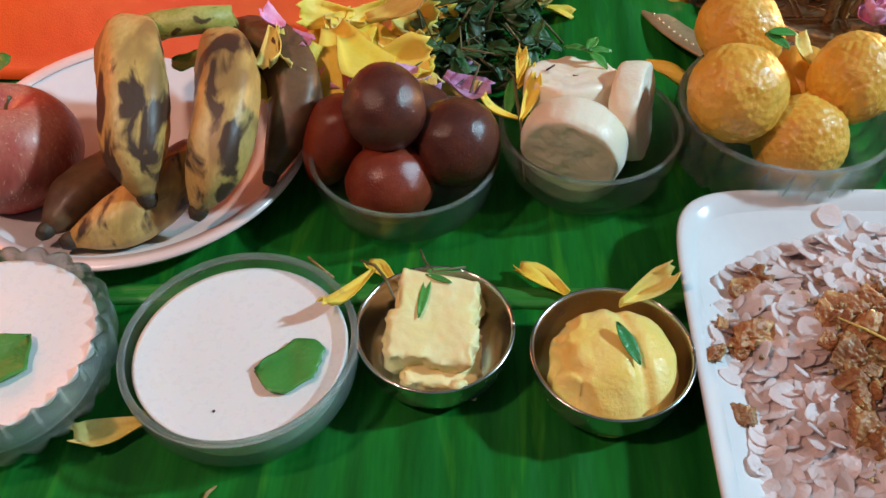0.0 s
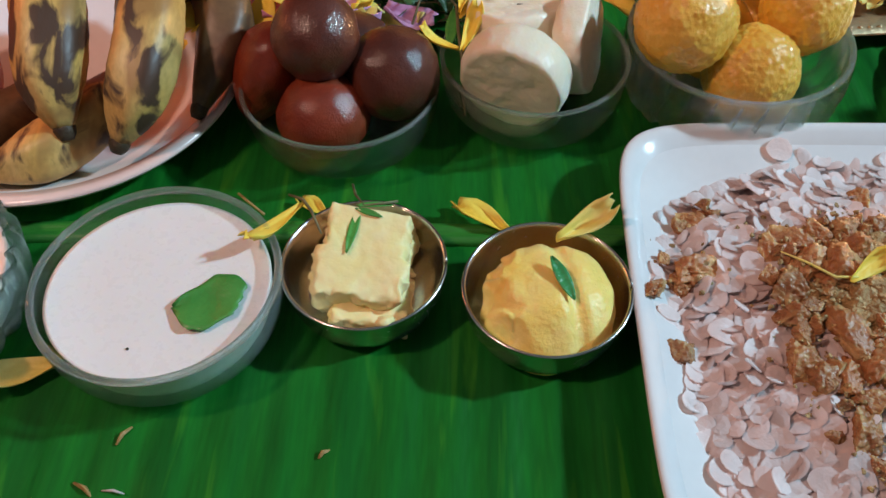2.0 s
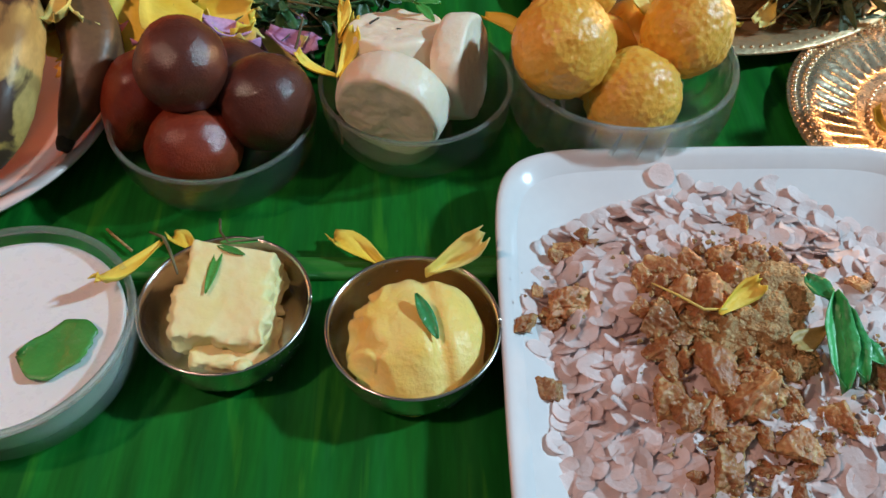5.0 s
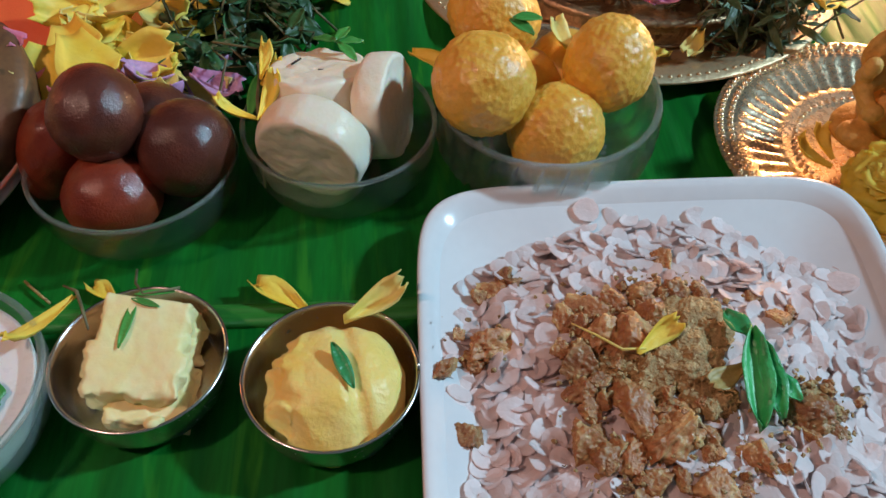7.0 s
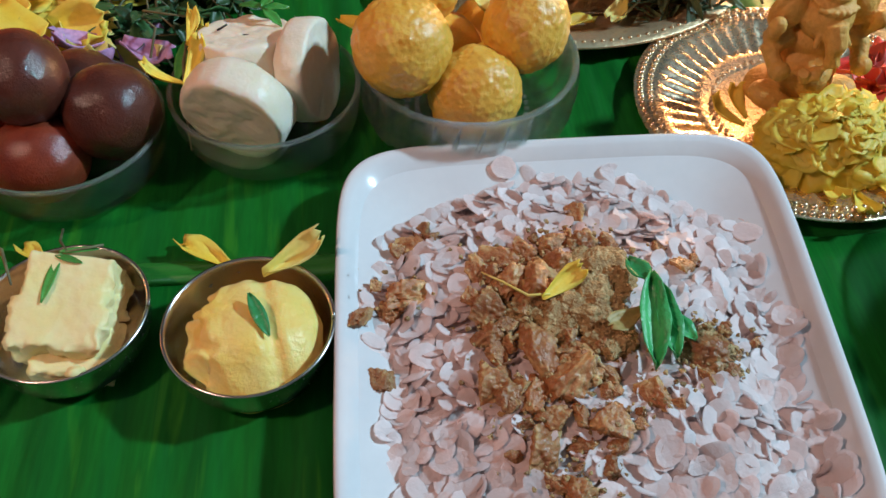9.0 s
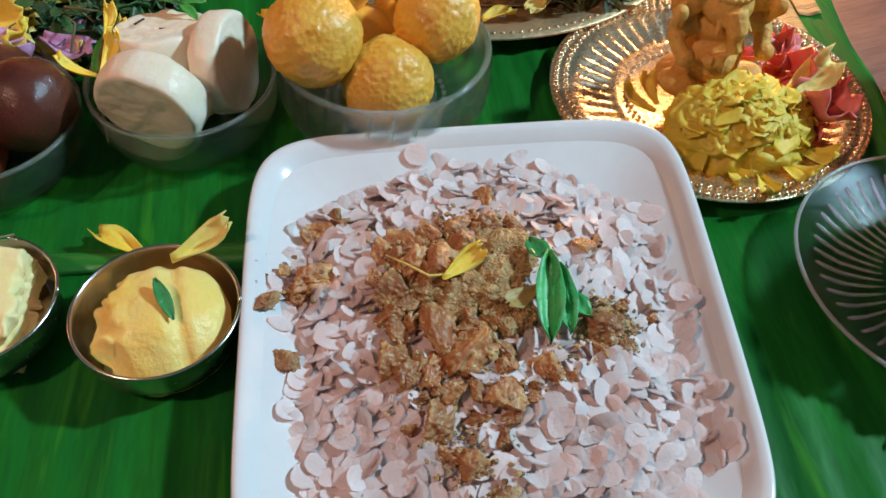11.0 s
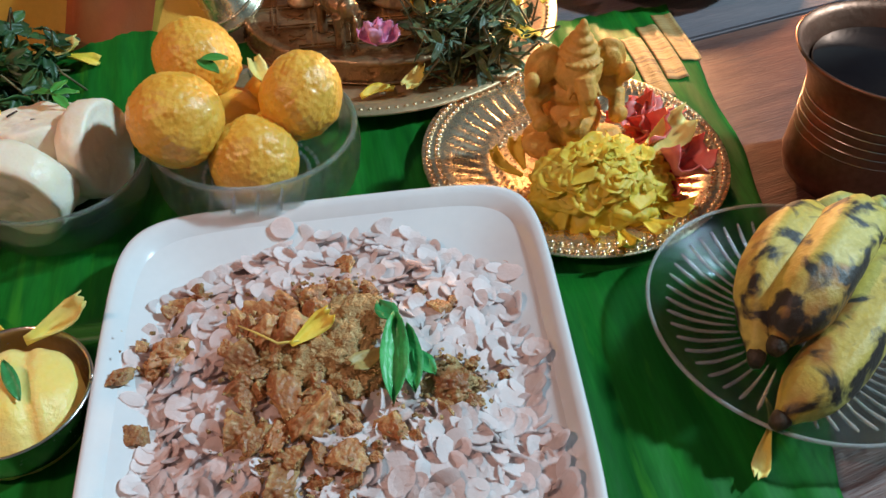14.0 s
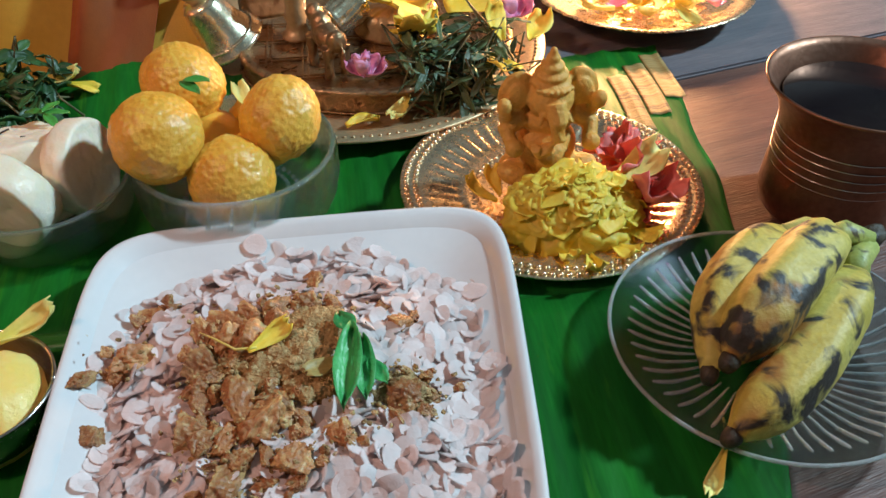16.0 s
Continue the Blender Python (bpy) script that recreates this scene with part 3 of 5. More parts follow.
for k, (x, y, s) in enumerate([q for q in JAG if q[2] > 0.95] * 2):
    a, d = jr.uniform(0, 2 * math.pi), 0.0095 * s
    x, y = x + d * math.cos(a), y + d * math.sin(a)
    up = 0.004 * math.exp(-((x - 0.256) ** 2 + (y - 0.285) ** 2) / 0.0012)
    solo("jaggery_piece", rocks[(k * 5 + 2) % 9], None, pose(x, y, heap_z(x, y) + 0.0035 + up, jr.uniform(-60, 60), jr.uniform(-60, 60), jr.uniform(0, 360)) @ Matrix.Scale(jr.uniform(0.35, 0.65), 4),
         "small broken piece of amber-brown jaggery", "jaggery", "jaggery pieces on the rice")


def crumb_heap(R, seed):
    bm = ball(R, 6, (1, 1, 0.42), 0.12 * R, 2.2 / R, seed)
    for v in bm.verts:
        d = v.co.normalized()
        q = v.co + Vector((seed, 0, 0))
        big, mid = noise.noise(q * 170), noise.noise(q * 420)
        v.co += d * (0.0034 * big + 0.0020 * abs(mid) + 0.0009 * noise.noise(q * 1000))
    return bm


def crumbs():
    r = random.Random(21)
    bm = bmesh.new()
    spots = [(x, y, 0.60 * R) for x, y, R in TAN] * 3 + [(x, y, 0.0085) for x, y, s in JAG if s > 1.0]
    for k in range(1300):
        x, y, w = spots[r.randrange(len(spots))]
        x, y = x + r.gauss(0, w), y + r.gauss(0, w)
        bmesh.ops.create_icosphere(bm, subdivisions=1, radius=r.choice((0.0006, 0.0008, 0.0011, 0.0016)),
                                   matrix=pose(x, y, heap_z(x, y) + r.uniform(0.001, 0.0085), r.uniform(0, 90), r.uniform(0, 90), 0) @ Matrix.Diagonal((1, r.uniform(0.6, 1), r.uniform(0.5, 1), 1)))
    for v in bm.verts:
        v.co += 0.0010 * noise.noise_vector(v.co * 900)
    return bm


for k, (x, y, R) in enumerate(TAN):
    solo("jaggery_mass", crumb_heap(R, 3.0 * k + 1), M_crumb, pose(x, y, heap_z(x, y) + 0.0012 + 0.003 * math.exp(-((x - 0.256) ** 2 + (y - 0.285) ** 2) / 0.0012), 0, 0, 70 * k), "crumbled tan jaggery heaped on the rice", "jaggery", "crumbled jaggery on the rice")
solo("jaggery_crumbs", crumbs(), M_crumb, ID, "loose brown jaggery crumbs over the rice heap", "jaggery", kind="stuff", smooth=False)

# ---- petals, small leaves ----
PET = {}
for nm, mm, L, W, curl, cup, ruf, nar in (("y", M_yellow, 0.030, 0.016, 0.7, 0.3, 0.07, 0.22), ("y2", M_yellow, 0.026, 0.013, -0.4, 0.5, 0.09, 0.3), ("w", M_yellow, 0.027, 0.023, 0.25, 0.25, 0.06, 0.4), ("p", M_pale, 0.030, 0.015, 0.5, 0.5, 0.06, 0.25),
                                 ("l", M_lemon, 0.022, 0.021, 0.15, 0.15, 0.07, 0.5), ("k", M_pink, 0.017, 0.014, 0.6, 0.6, 0.08, 0.35), ("v", M_violet, 0.020, 0.012, 0.5, 0.6, 0.08, 0.3), ("r", M_red, 0.026, 0.018, 0.5, 0.5, 0.07, 0.4)):
    PET[nm] = [mesh_of(petal_bm(L, W, curl, cup, ruf, seed=7 * k + len(nm), narrow=nar), "petal", mm) for k in range(4)]


def petal(kind, m, label, group="", s=1.0, n=0):
    return solo("petal", PET[kind][n % 4], None, m @ Matrix.Scale(s, 4), label, "petal", group)


def to(a, b, lift=0.0, roll=0.0):
    """A pose at a whose +x runs to b."""
    a, b = Vector(a), Vector(b)
    x = (b - a).normalized()
    y = Vector((0, 0, 1)).cross(x).normalized()
    z = x.cross(y)
    m = Matrix((x, y, z)).transposed().to_4x4()
    return Matrix.Translation(a + Vector((0, 0, lift))) @ m @ pose(0, 0, 0, roll)


petal("y2", to((0.100, 0.343, 0.005), (0.072, 0.364, 0.013)) @ Matrix.Diagonal((1.1, 0.95, 1, 1)), "curled yellow flower petal lying on the banana leaf", s=1.15)
petal("p", to((0.122, 0.316, 0.030), (0.160, 0.340, 0.028), roll=10) @ Matrix.Diagonal((1, 0.8, 1.3, 1)), "ruffled yellow petal bridging the steel cup and the square plate", s=1.1, n=1)
petal("y", to((0.000, 0.333, 0.036), (-0.024, 0.299, 0.037), roll=15) @ Matrix.Diagonal((1.1, 0.6, 0.6, 1)), "narrow yellow petal hanging over the milk bowl's rim", s=1.25, n=3)
petal("y2", to((0.006, 0.354, 0.004), (-0.014, 0.374, 0.006)), "small yellow petal on the banana leaf", s=0.85)
petal("p", to((-0.107, 0.262, 0.004), (-0.138, 0.247, 0.006)), "pale yellow rolled petal on the banana leaf", s=1.15, n=2)
petal("y", to((0.249, 0.286, 0.0395), (0.271, 0.303, 0.0400), roll=25) @ Matrix.Diagonal((1, 0.75, 0.7, 1)), "bright yellow petal on the jaggery", s=0.9, n=1)
solo("petal_stalk", tube([(0.224, 0.306, 0.036), (0.233, 0.297, 0.039), (0.243, 0.288, 0.0400), (0.253, 0.288, 0.0400)], [0.0004, 0.0006, 0.0007, 0.0006], 6), M_pale, ID, "thin pale petal stalk on the jaggery", "stalk")
petal("y2", to((0.160, 0.516, 0.030), (0.180, 0.500, 0.034)), "yellow petal on the rim of the sweet bowl", s=1.2, n=1)
petal("p", to((0.470, 0.226, 0.003), (0.452, 0.200, 0.003)) @ Matrix.Diagonal((1, 0.5, 0.6, 1)), "pale yellow petal beside the glass plate", s=1.15, n=3)
solo("petal_stalk", tube([(0.472, 0.229, 0.003), (0.4735, 0.236, 0.006), (0.474, 0.243, 0.009)], 0.0005, 6), M_pale, ID, "thin white petal stalk beside the glass plate", "stalk")
solo("straw", tube([(-0.043, 0.371, 0.004), (-0.036, 0.364, 0.0045), (-0.027, 0.356, 0.004)], 0.0008, 6), M_dry, ID, "short dry straw on the banana leaf", "straw")
solo("twig", tube([(-0.008, 0.342, 0.034), (0.000, 0.336, 0.037), (0.006, 0.324, 0.042), (0.012, 0.310, 0.042)], [0.0006, 0.0009, 0.0008, 0.0005], 6), M_twig, ID, "thin forked flower stalk on the butter cup", "stalk")

for k, (x, y, rz, L) in enumerate([(0.016, 0.217, 40, 0.006), (-0.072, 0.222, 60, 0.010), (-0.086, 0.205, -35, 0.012), (-0.101, 0.197, -50, 0.010)]):
    solo("dry_bit", tube([(0, 0, 0), (L * 0.5, 0.001, 0.0008), (L, 0, 0.0002)], [0.0006, 0.0012, 0.0005], 6), M_dry, pose(x, y, leaf_z(x, y) + 0.0010, 0, 0, rz), "tiny dry plant bit on the banana leaf", "litter", "dry bits on the leaf")
solo("rice_grain", tube([(-0.005, 0, 0), (0, 0.0006, 0.0003), (0.005, 0, 0)], [0.0003, 0.0007, 0.0003], 6), M_flakeone, pose(-0.068, 0.2005, leaf_z(-0.068, 0.2005) + 0.0010, 0, 0, -8), "single pale sliver on the banana leaf", "litter")

# ---- steel cups ----
def steel_cup(x, y):
    root = thing("steel_cup", pose(x, y, 0.002), "small shiny stainless steel cup on the banana leaf", "cup", "steel cups on the leaf")
    part("body", lathe(bowl_profile(0.0383, 0.0262, 0.024, 0.0009, 0.8), 72), M_steel, root)
    bm = bmesh.new()
    tube([(0.0385 * math.cos(2 * math.pi * k / 72), 0.0385 * math.sin(2 * math.pi * k / 72), 0.0265) for k in range(73)], 0.0009, 8, bm)
    part("rolled_rim", bm, M_steel, root)
    return root


steel_cup(0.0312, 0.3041)
steel_cup(0.1162, 0.2904)


def block(sx, sy, sz, rough, freq, seed, bev=0.004):
    """A roughly cut block with rounded, torn edges."""
    bm = bmesh.new()
    bmesh.ops.create_cube(bm, size=2)
    bmesh.ops.subdivide_edges(bm, edges=bm.edges[:], cuts=34, use_grid_fill=True)
    half = Vector((sx / 2, sy / 2, sz / 2))
    for v in bm.verts:
        p = Vector((v.co.x * half.x, v.co.y * half.y, v.co.z * half.z))
        core = Vector([max(-h + bev, min(h - bev, c)) for c, h in zip(p, half)])
        d = p - core
        p = core + (d.normalized() * bev if d.length > 1e-9 else d)
        q = p * freq + Vector((seed, 0, seed))
        p += Vector((noise.noise(q), noise.noise(q + Vector((9, 0, 0))), noise.noise(q + Vector((0, 9, 0))))) * rough
        p.x *= 1 - 0.12 * (p.z / half.z) * (p.y > 0)
        torn = max(0.0, abs(p.x) / half.x - 0.72, -p.y / half.y - 0.80)
        p += torn * (0.010 * noise.noise_vector(p * 150 + Vector((seed, 0, 0))) + 0.004 * noise.noise_vector(p * 420))
        p.z += 0.0006 * noise.noise(p * 230)
        v.co = p
    return bm


solo("butter_block", block(0.0425, 0.047, 0.026, 0.0024, 45, 2.0, 0.003), M_butter, pose(0.0300, 0.3105, 0.0200, 14, 5, -7), "thick pale yellow butter block in the steel cup", "butter", "butter in the cup")
solo("butter_slab", block(0.036, 0.030, 0.012, 0.0018, 60, 5.0, 0.002), M_butter, pose(0.0345, 0.2935, 0.0115, 8, 4, -4), "lower slab of pale butter in the steel cup", "butter", "butter in the cup")
solo("butter_crumb", ball(0.0035, 3, (1.2, 0.8, 0.7), 0.0015, 300, 4), M_butter, pose(0.0427, 0.2701, 0.0285), "small butter crumb on the cup's rim", "butter", "butter in the cup")


def ghee():
    bm = ball(0.031, 5, (1, 1, 0.72), 0.0022, 45, 3.0)
    for v in bm.verts:
        g = math.exp(-((v.co.x - 0.009 + 0.2 * v.co.y) / 0.0035) ** 2)
        v.co.z -= 0.0036 * g * (v.co.z > 0)
        torn = min(1.0, max(0.0, (-0.010 - v.co.x) / 0.008))
        v.co.z += torn * (0.0040 * noise.noise(v.co * 110) + 0.0024 * noise.noise(v.co * 300) + 0.0016 * abs(noise.noise(v.co * 640)))
        v.co.x += torn * 0.0055 * noise.noise(v.co * 120 + Vector((7, 3, 1)))
        v.co.z += 0.0007 * noise.noise(v.co * 160)
    return bm


solo("ghee_mound", ghee(), M_ghee, pose(0.1175, 0.2880, 0.0140, 10, 0, 0) @ Matrix.Scale(1.03, 4), "smooth golden ghee mound with a spoon groove in the steel cup", "ghee")
solo("small_leaf", blade_bm(0.023, 0.0066, 0.3, 0.10), M_basil, to((0.1175, 0.2985, 0.0400), (0.1270, 0.2775, 0.0370)), "narrow green leaf on the ghee", "leaf")
for k, (a, b, L, W) in enumerate([((0.028, 0.332, 0.036), (0.023, 0.303, 0.036), 0.027, 0.0048), ((0.026, 0.334, 0.035), (0.044, 0.337, 0.034), 0.018, 0.0034), ((0.026, 0.330, 0.037), (0.036, 0.326, 0.038), 0.014, 0.0036)]):
    solo("small_leaf", blade_bm(L, W, 0.3, 0.1), M_bel, to(a, b), "thin green herb leaf lying on the butter", "leaf", "herb leaves on the butter")
solo("herb_stalk", tube([(0.022, 0.355, 0.028), (0.025, 0.342, 0.034), (0.030, 0.334, 0.035), (0.046, 0.338, 0.034)], 0.0007, 6), M_twig, ID, "thin herb stalk across the butter", "stalk")

# ---- milk bowls ----
def rim_ring(R, z, r=0.0014):
    return lathe([(R - r, z), (R - 0.7 * r, z + 0.7 * r), (R, z + r), (R + 0.7 * r, z + 0.7 * r), (R + r, z), (R + 0.7 * r, z - 0.7 * r), (R, z - r), (R - 0.7 * r, z - 0.7 * r)], 96)


def milk_bowl():
    root = thing("glass_milk_bowl", pose(-0.0608, 0.2876, 0.002), "round clear glass bowl on the banana leaf", "bowl")
    part("body", lathe(bowl_profile(0.0565, 0.033, 0.030, 0.0022, 0.72), 96), M_glass, root)
    part("rim", rim_ring(0.0548, 0.0345, 0.0018), M_rimglass, root.children[0])
    return root


milk_bowl()


def liquid(R, z, depth, base):
    pts = [(0.0008, 0.0), (base, 0.0)]
    for k in range(1, 9):
        s = k / 8
        pts.append((base + (R - base) * math.sin(s * math.pi / 2) ** 0.72, depth * (1 - math.cos(s * math.pi / 2)) ** (1 / 0.72)))
    pts += [(R + 0.0003, depth + 0.0006), (R - 0.0015, depth), (R * 0.5, depth), (0.0008, depth)]
    return lathe(pts, 96)


solo("milk", liquid(0.0508, 0, 0.0240, 0.0275), M_milk, pose(-0.0608, 0.2876, 0.0066), "white milk filling the round glass bowl", "milk")


def bel_leaf(W, skew=0.0):
    """A broad leaf along +x: pointed tip, wide middle, torn square end."""
    def f(u, v):
        w = W * (0.04 + 0.96 * min(1, u / 0.42) ** 0.8) * (1 - 0.45 * max(0, (u - 0.6) / 0.4) ** 1.5)
        s = v - 0.5
        return (W * 1.02 * u - skew * s * w + 0.0006 * math.sin(19 * s), s * w + 0.0006 * math.sin(17 * u), 0.05 * W * abs(2 * s) + 0.0006 * math.sin(9 * u + 3 * s))
    return sheet(f, 14, 10, 0.0005)


solo("bel_leaf", bel_leaf(0.0295, -0.35), M_bel, to((-0.0515, 0.2745, 0.0318), (-0.0200, 0.2790, 0.0322)), "broad torn green leaf floating on the milk", "leaf")
solo("black_speck", ball(0.0007, 2), M_black, pose(-0.067, 0.253, 0.0308), "tiny dark speck on the milk", "speck")


def fluted(n, amp, from_i, to_i):
    return lambda i, a, r, z: (r + amp * (abs(math.sin(n * a / 2)) - 0.5) * (1 if from_i <= i <= to_i else 0), z)


fb = thing("fluted_glass_bowl", pose(-0.1821, 0.2842, 0.002), "fluted glass dessert bowl with a scalloped rim", "bowl")
part("body", lathe(bowl_profile(0.0585, 0.037, 0.030, 0.0045, 0.8), 144, fluted(24, 0.0045, 4, 21)), M_press, fb)
solo("curd", liquid(0.0525, 0, 0.0285, 0.026), M_milk, pose(-0.1821, 0.2842, 0.0085), "white curd filling the fluted glass bowl", "curd")
solo("bel_leaf", bel_leaf(0.030), M_bel, to((-0.160, 0.288, 0.0390), (-0.178, 0.262, 0.0390)), "green leaf floating on the curd", "leaf")

# ---- gulab jamun bowl ----
jb = thing("glass_sweet_bowl", pose(0.0101, 0.4249, 0.002), "clear glass bowl holding dark syrupy dumplings", "bowl", "glass sweet bowls")
part("body", lathe(bowl_profile(0.0548, 0.0345, 0.024, 0.0026, 0.72), 96), M_glass, jb)
part("foot_ring", lathe([(0.019, 0.0), (0.025, 0.0), (0.026, 0.003), (0.023, 0.005), (0.018, 0.004)], 64), M_glass, jb)
part("rim", rim_ring(0.0538, 0.0355), M_rimglass, jb.children[0])
def dumpling(r, shape, seed, pinch):
    """A soft dumpling, drawn out to one side by pinch, with a few flat, creased places."""
    bm = ball(r, 5, (1, 1, 1), 0.0010, 50, seed)
    for v in bm.verts:
        v.co.z -= pinch * max(0.0, -v.co.z / r) ** 2 * r
        v.co += v.co.normalized() * (0.0002 * noise.noise(v.co * 420) - 0.0014 * max(0, noise.noise(v.co * 70 + Vector((seed, 2, 0))) - 0.15))
        v.co = Vector((v.co.x * shape[0], v.co.y * shape[1], v.co.z * shape[2]))
    return bm


for x, y, z, r, sh, pin, tilt, mm, lab in [(0.0010, 0.4230, 0.0690, 0.0232, (1.0, 1.08, 1.02), 0.28, (18, 0, 0), M_jamun, "dark brown glossy dumpling on top of the others"), (0.0395, 0.4220, 0.0450, 0.0260, (1, 1, 1), 0.0, (0, 0, 0), M_jamun, "large dark brown glossy dumpling"),
                                           (0.0030, 0.4030, 0.0315, 0.0245, (1.04, 1, 0.95), 0.0, (0, 0, 0), M_jamunlit, "brown syrupy dumpling, reddened in its colour for the warm light"), (-0.0310, 0.4360, 0.0400, 0.0215, (0.85, 1.1, 1.15), 0.5, (-10, 20, 0), M_jamunlit, "syrup-soaked dumpling, dark red in its colour for the warm light"),
                                           (0.016, 0.456, 0.034, 0.0225, (1, 1, 1), 0.0, (0, 0, 0), M_jamun, "dark brown dumpling at the back")]:
    solo("gulab_jamun", dumpling(r, sh, x * 90, pin), mm, pose(x, y, z, *tilt), lab, "sweet", "dumplings in the glass bowl")

# ---- peda bowl ----
pb = thing("glass_sweet_bowl", pose(0.1182, 0.4466, 0.002), "clear glass bowl holding white milk sweets", "bowl", "glass sweet bowls")
part("body", lathe(bowl_profile(0.0532, 0.037, 0.024, 0.0026, 0.72), 96, lambda i, a, r, z: (r + (0.0003 * math.sin(60 * a) if 5 < i < 12 else 0), z)), M_glass, pb)
part("foot_ring", lathe([(0.019, 0.0), (0.025, 0.0), (0.026, 0.003), (0.023, 0.005), (0.018, 0.004)], 64), M_glass, pb)


part("rim", rim_ring(0.0522, 0.038), M_rimglass, pb.children[0])


def peda(R, H, seed):
    prof = [(0.0008 + (R - 0.0025) * k / 14, 0.0) for k in range(15)] + [(R - 0.0006, 0.0010), (R + 0.0004, H * 0.2), (R + 0.0006, H * 0.35), (R + 0.0006, H * 0.5), (R + 0.0006, H * 0.65), (R + 0.0002, H * 0.8), (R - 0.0006, H - 0.0012)]
    prof += [(0.0008 + (R - 0.0025) * (1 - k / 14), H - 0.0008 * k / 14) for k in range(15)]
    bm = lathe(prof, 80)
    bmesh.ops.triangulate(bm, faces=[f for f in bm.faces if len(f.verts) > 4])
    for v in bm.verts:
        chip = max(0.0, noise.noise(v.co * 110 + Vector((0, seed, 0))) - 0.22)
        v.co += 0.0013 * noise.noise_vector(v.co * 55 + Vector((seed, 0, 0))) + 0.0006 * noise.noise_vector(v.co * 190)
        v.co *= 1 - 0.05 * chip
        v.co.z -= H / 2 + 0.001 * chip
    return bm


def facing(p, nrm, spin=0):
    return Matrix.Translation(p) @ Vector(nrm).to_track_quat("Z", "Y").to_matrix().to_4x4() @ pose(0, 0, 0, 0, 0, spin)


solo("peda", peda(0.0280, 0.022, 1), M_peda, facing((0.1080, 0.4690, 0.0465), (-0.02, 0.26, 0.96)), "round creamy white milk sweet lying flat", "sweet", "milk sweets in the bowl")
solo("peda", peda(0.0290, 0.022, 4), M_peda, facing((0.1062, 0.4205, 0.0450), (-0.32, -0.90, -0.16)), "round creamy white milk sweet with a rough broken face", "sweet", "milk sweets in the bowl")
solo("peda", peda(0.0285, 0.017, 8), M_peda, facing((0.1430, 0.4540, 0.0420), (0.92, -0.30, 0.16)), "round creamy white milk sweet standing on its edge", "sweet", "milk sweets in the bowl")
solo("peda", peda(0.025, 0.018, 9), M_peda, facing((0.115, 0.460, 0.022), (0, 0, 1)), "creamy milk sweet at the bottom of the bowl", "sweet", "milk sweets in the bowl")
for k, (a, b) in enumerate([((0.118, 0.488, 0.060), (0.138, 0.492, 0.063)), ((0.118, 0.489, 0.060), (0.104, 0.496, 0.062)), ((0.119, 0.487, 0.060), (0.130, 0.474, 0.061)), ((0.118, 0.488, 0.061), (0.124, 0.500, 0.064))]):
    solo("small_leaf", blade_bm(0.015, 0.0065, 0.4, 0.3, wave=0.05), M_bel, to(a, b), "small green herb leaf on the milk sweet", "leaf", "herb leaves on the milk sweet")
for a, b in [((0.108, 0.468, 0.0575), (0.118, 0.4665, 0.0575)), ((0.093, 0.475, 0.0565), (0.098, 0.480, 0.0565))]:
    solo("dark_fibre", tube([a, b], 0.0006, 6), M_black, ID, "short dark fibre on the milk sweet", "fibre")

# flower sprig hanging between the two bowls
sp = thing("flower_sprig", ID, "yellow flower sprig hanging between two glass bowls", "flower")
part("stalk", tube([(0.070, 0.500, 0.040), (0.074, 0.480, 0.048), (0.075, 0.455, 0.050), (0.077, 0.435, 0.047), (0.078, 0.420, 0.036), (0.079, 0.410, 0.026)], [0.0006, 0.0008, 0.0010, 0.0009, 0.0007, 0.0005], 6), M_twig, sp)
for k, (a, b, s, n) in enumerate([((0.075, 0.440, 0.047), (0.057, 0.447, 0.048), 0.95, 0), ((0.077, 0.438, 0.047), (0.088, 0.464, 0.055), 1.15, 1), ((0.076, 0.470, 0.050), (0.080, 0.492, 0.054), 0.9, 2), ((0.076, 0.468, 0.048), (0.086, 0.486, 0.046), 0.8, 3)]):
    part("petal", PET["y"][n], None, sp, m=to(a, b) @ Matrix.Scale(s * 0.9, 4) @ Matrix.Diagonal((1, 0.6, 1, 1)))
part("leaf", blade_bm(0.030, 0.007, 0.3, 0.1), M_bel, sp, m=to((0.073, 0.480, 0.046), (0.070, 0.452, 0.043)))

# ---- laddu bowl ----
lb = thing("pressed_glass_bowl", pose(0.2342, 0.4583, 0.002), "pressed clear glass bowl with cut ribs holding yellow sweets", "bowl")
part("body", lathe(bowl_profile(0.0625, 0.042, 0.036, 0.0036, 0.6), 160, lambda i, a, r, z: (r + (0.0026 * math.sin(26 * a + 90 * z) if 4 <= i <= 13 else 0.0008 * math.sin(20 * a) if 13 < i < 19 else 0), z)), M_press, lb)
bm = bmesh.new()
for k in range(40):
    a = 2 * math.pi * k / 40
    for rr in (0.030, 0.036):
        bmesh.ops.create_icosphere(bm, subdivisions=1, radius=0.0018, matrix=pose(rr * math.cos(a + rr * 30), rr * math.sin(a + rr * 30), 0.0065))
part("beaded_floor", bm, M_ribglass, lb)
part("rim", rim_ring(0.0612, 0.0435, 0.0018), M_rimglass, lb.children[0])
lrib = mesh_of(tube([((0.036 + 0.0265 * math.sin(s * math.pi / 2) ** 0.6 + 0.0006) * math.cos(0.35 * s), (0.036 + 0.0265 * math.sin(s * math.pi / 2) ** 0.6 + 0.0006) * math.sin(0.35 * s), 0.002 + 0.040 * (1 - math.cos(s * math.pi / 2)) ** (1 / 0.6)) for s in [k / 10 for k in range(2, 11)]], [0.0006, 0.0012, 0.0015, 0.0017, 0.0018, 0.0018, 0.0017, 0.0014, 0.0006], 8), "rib", M_press)
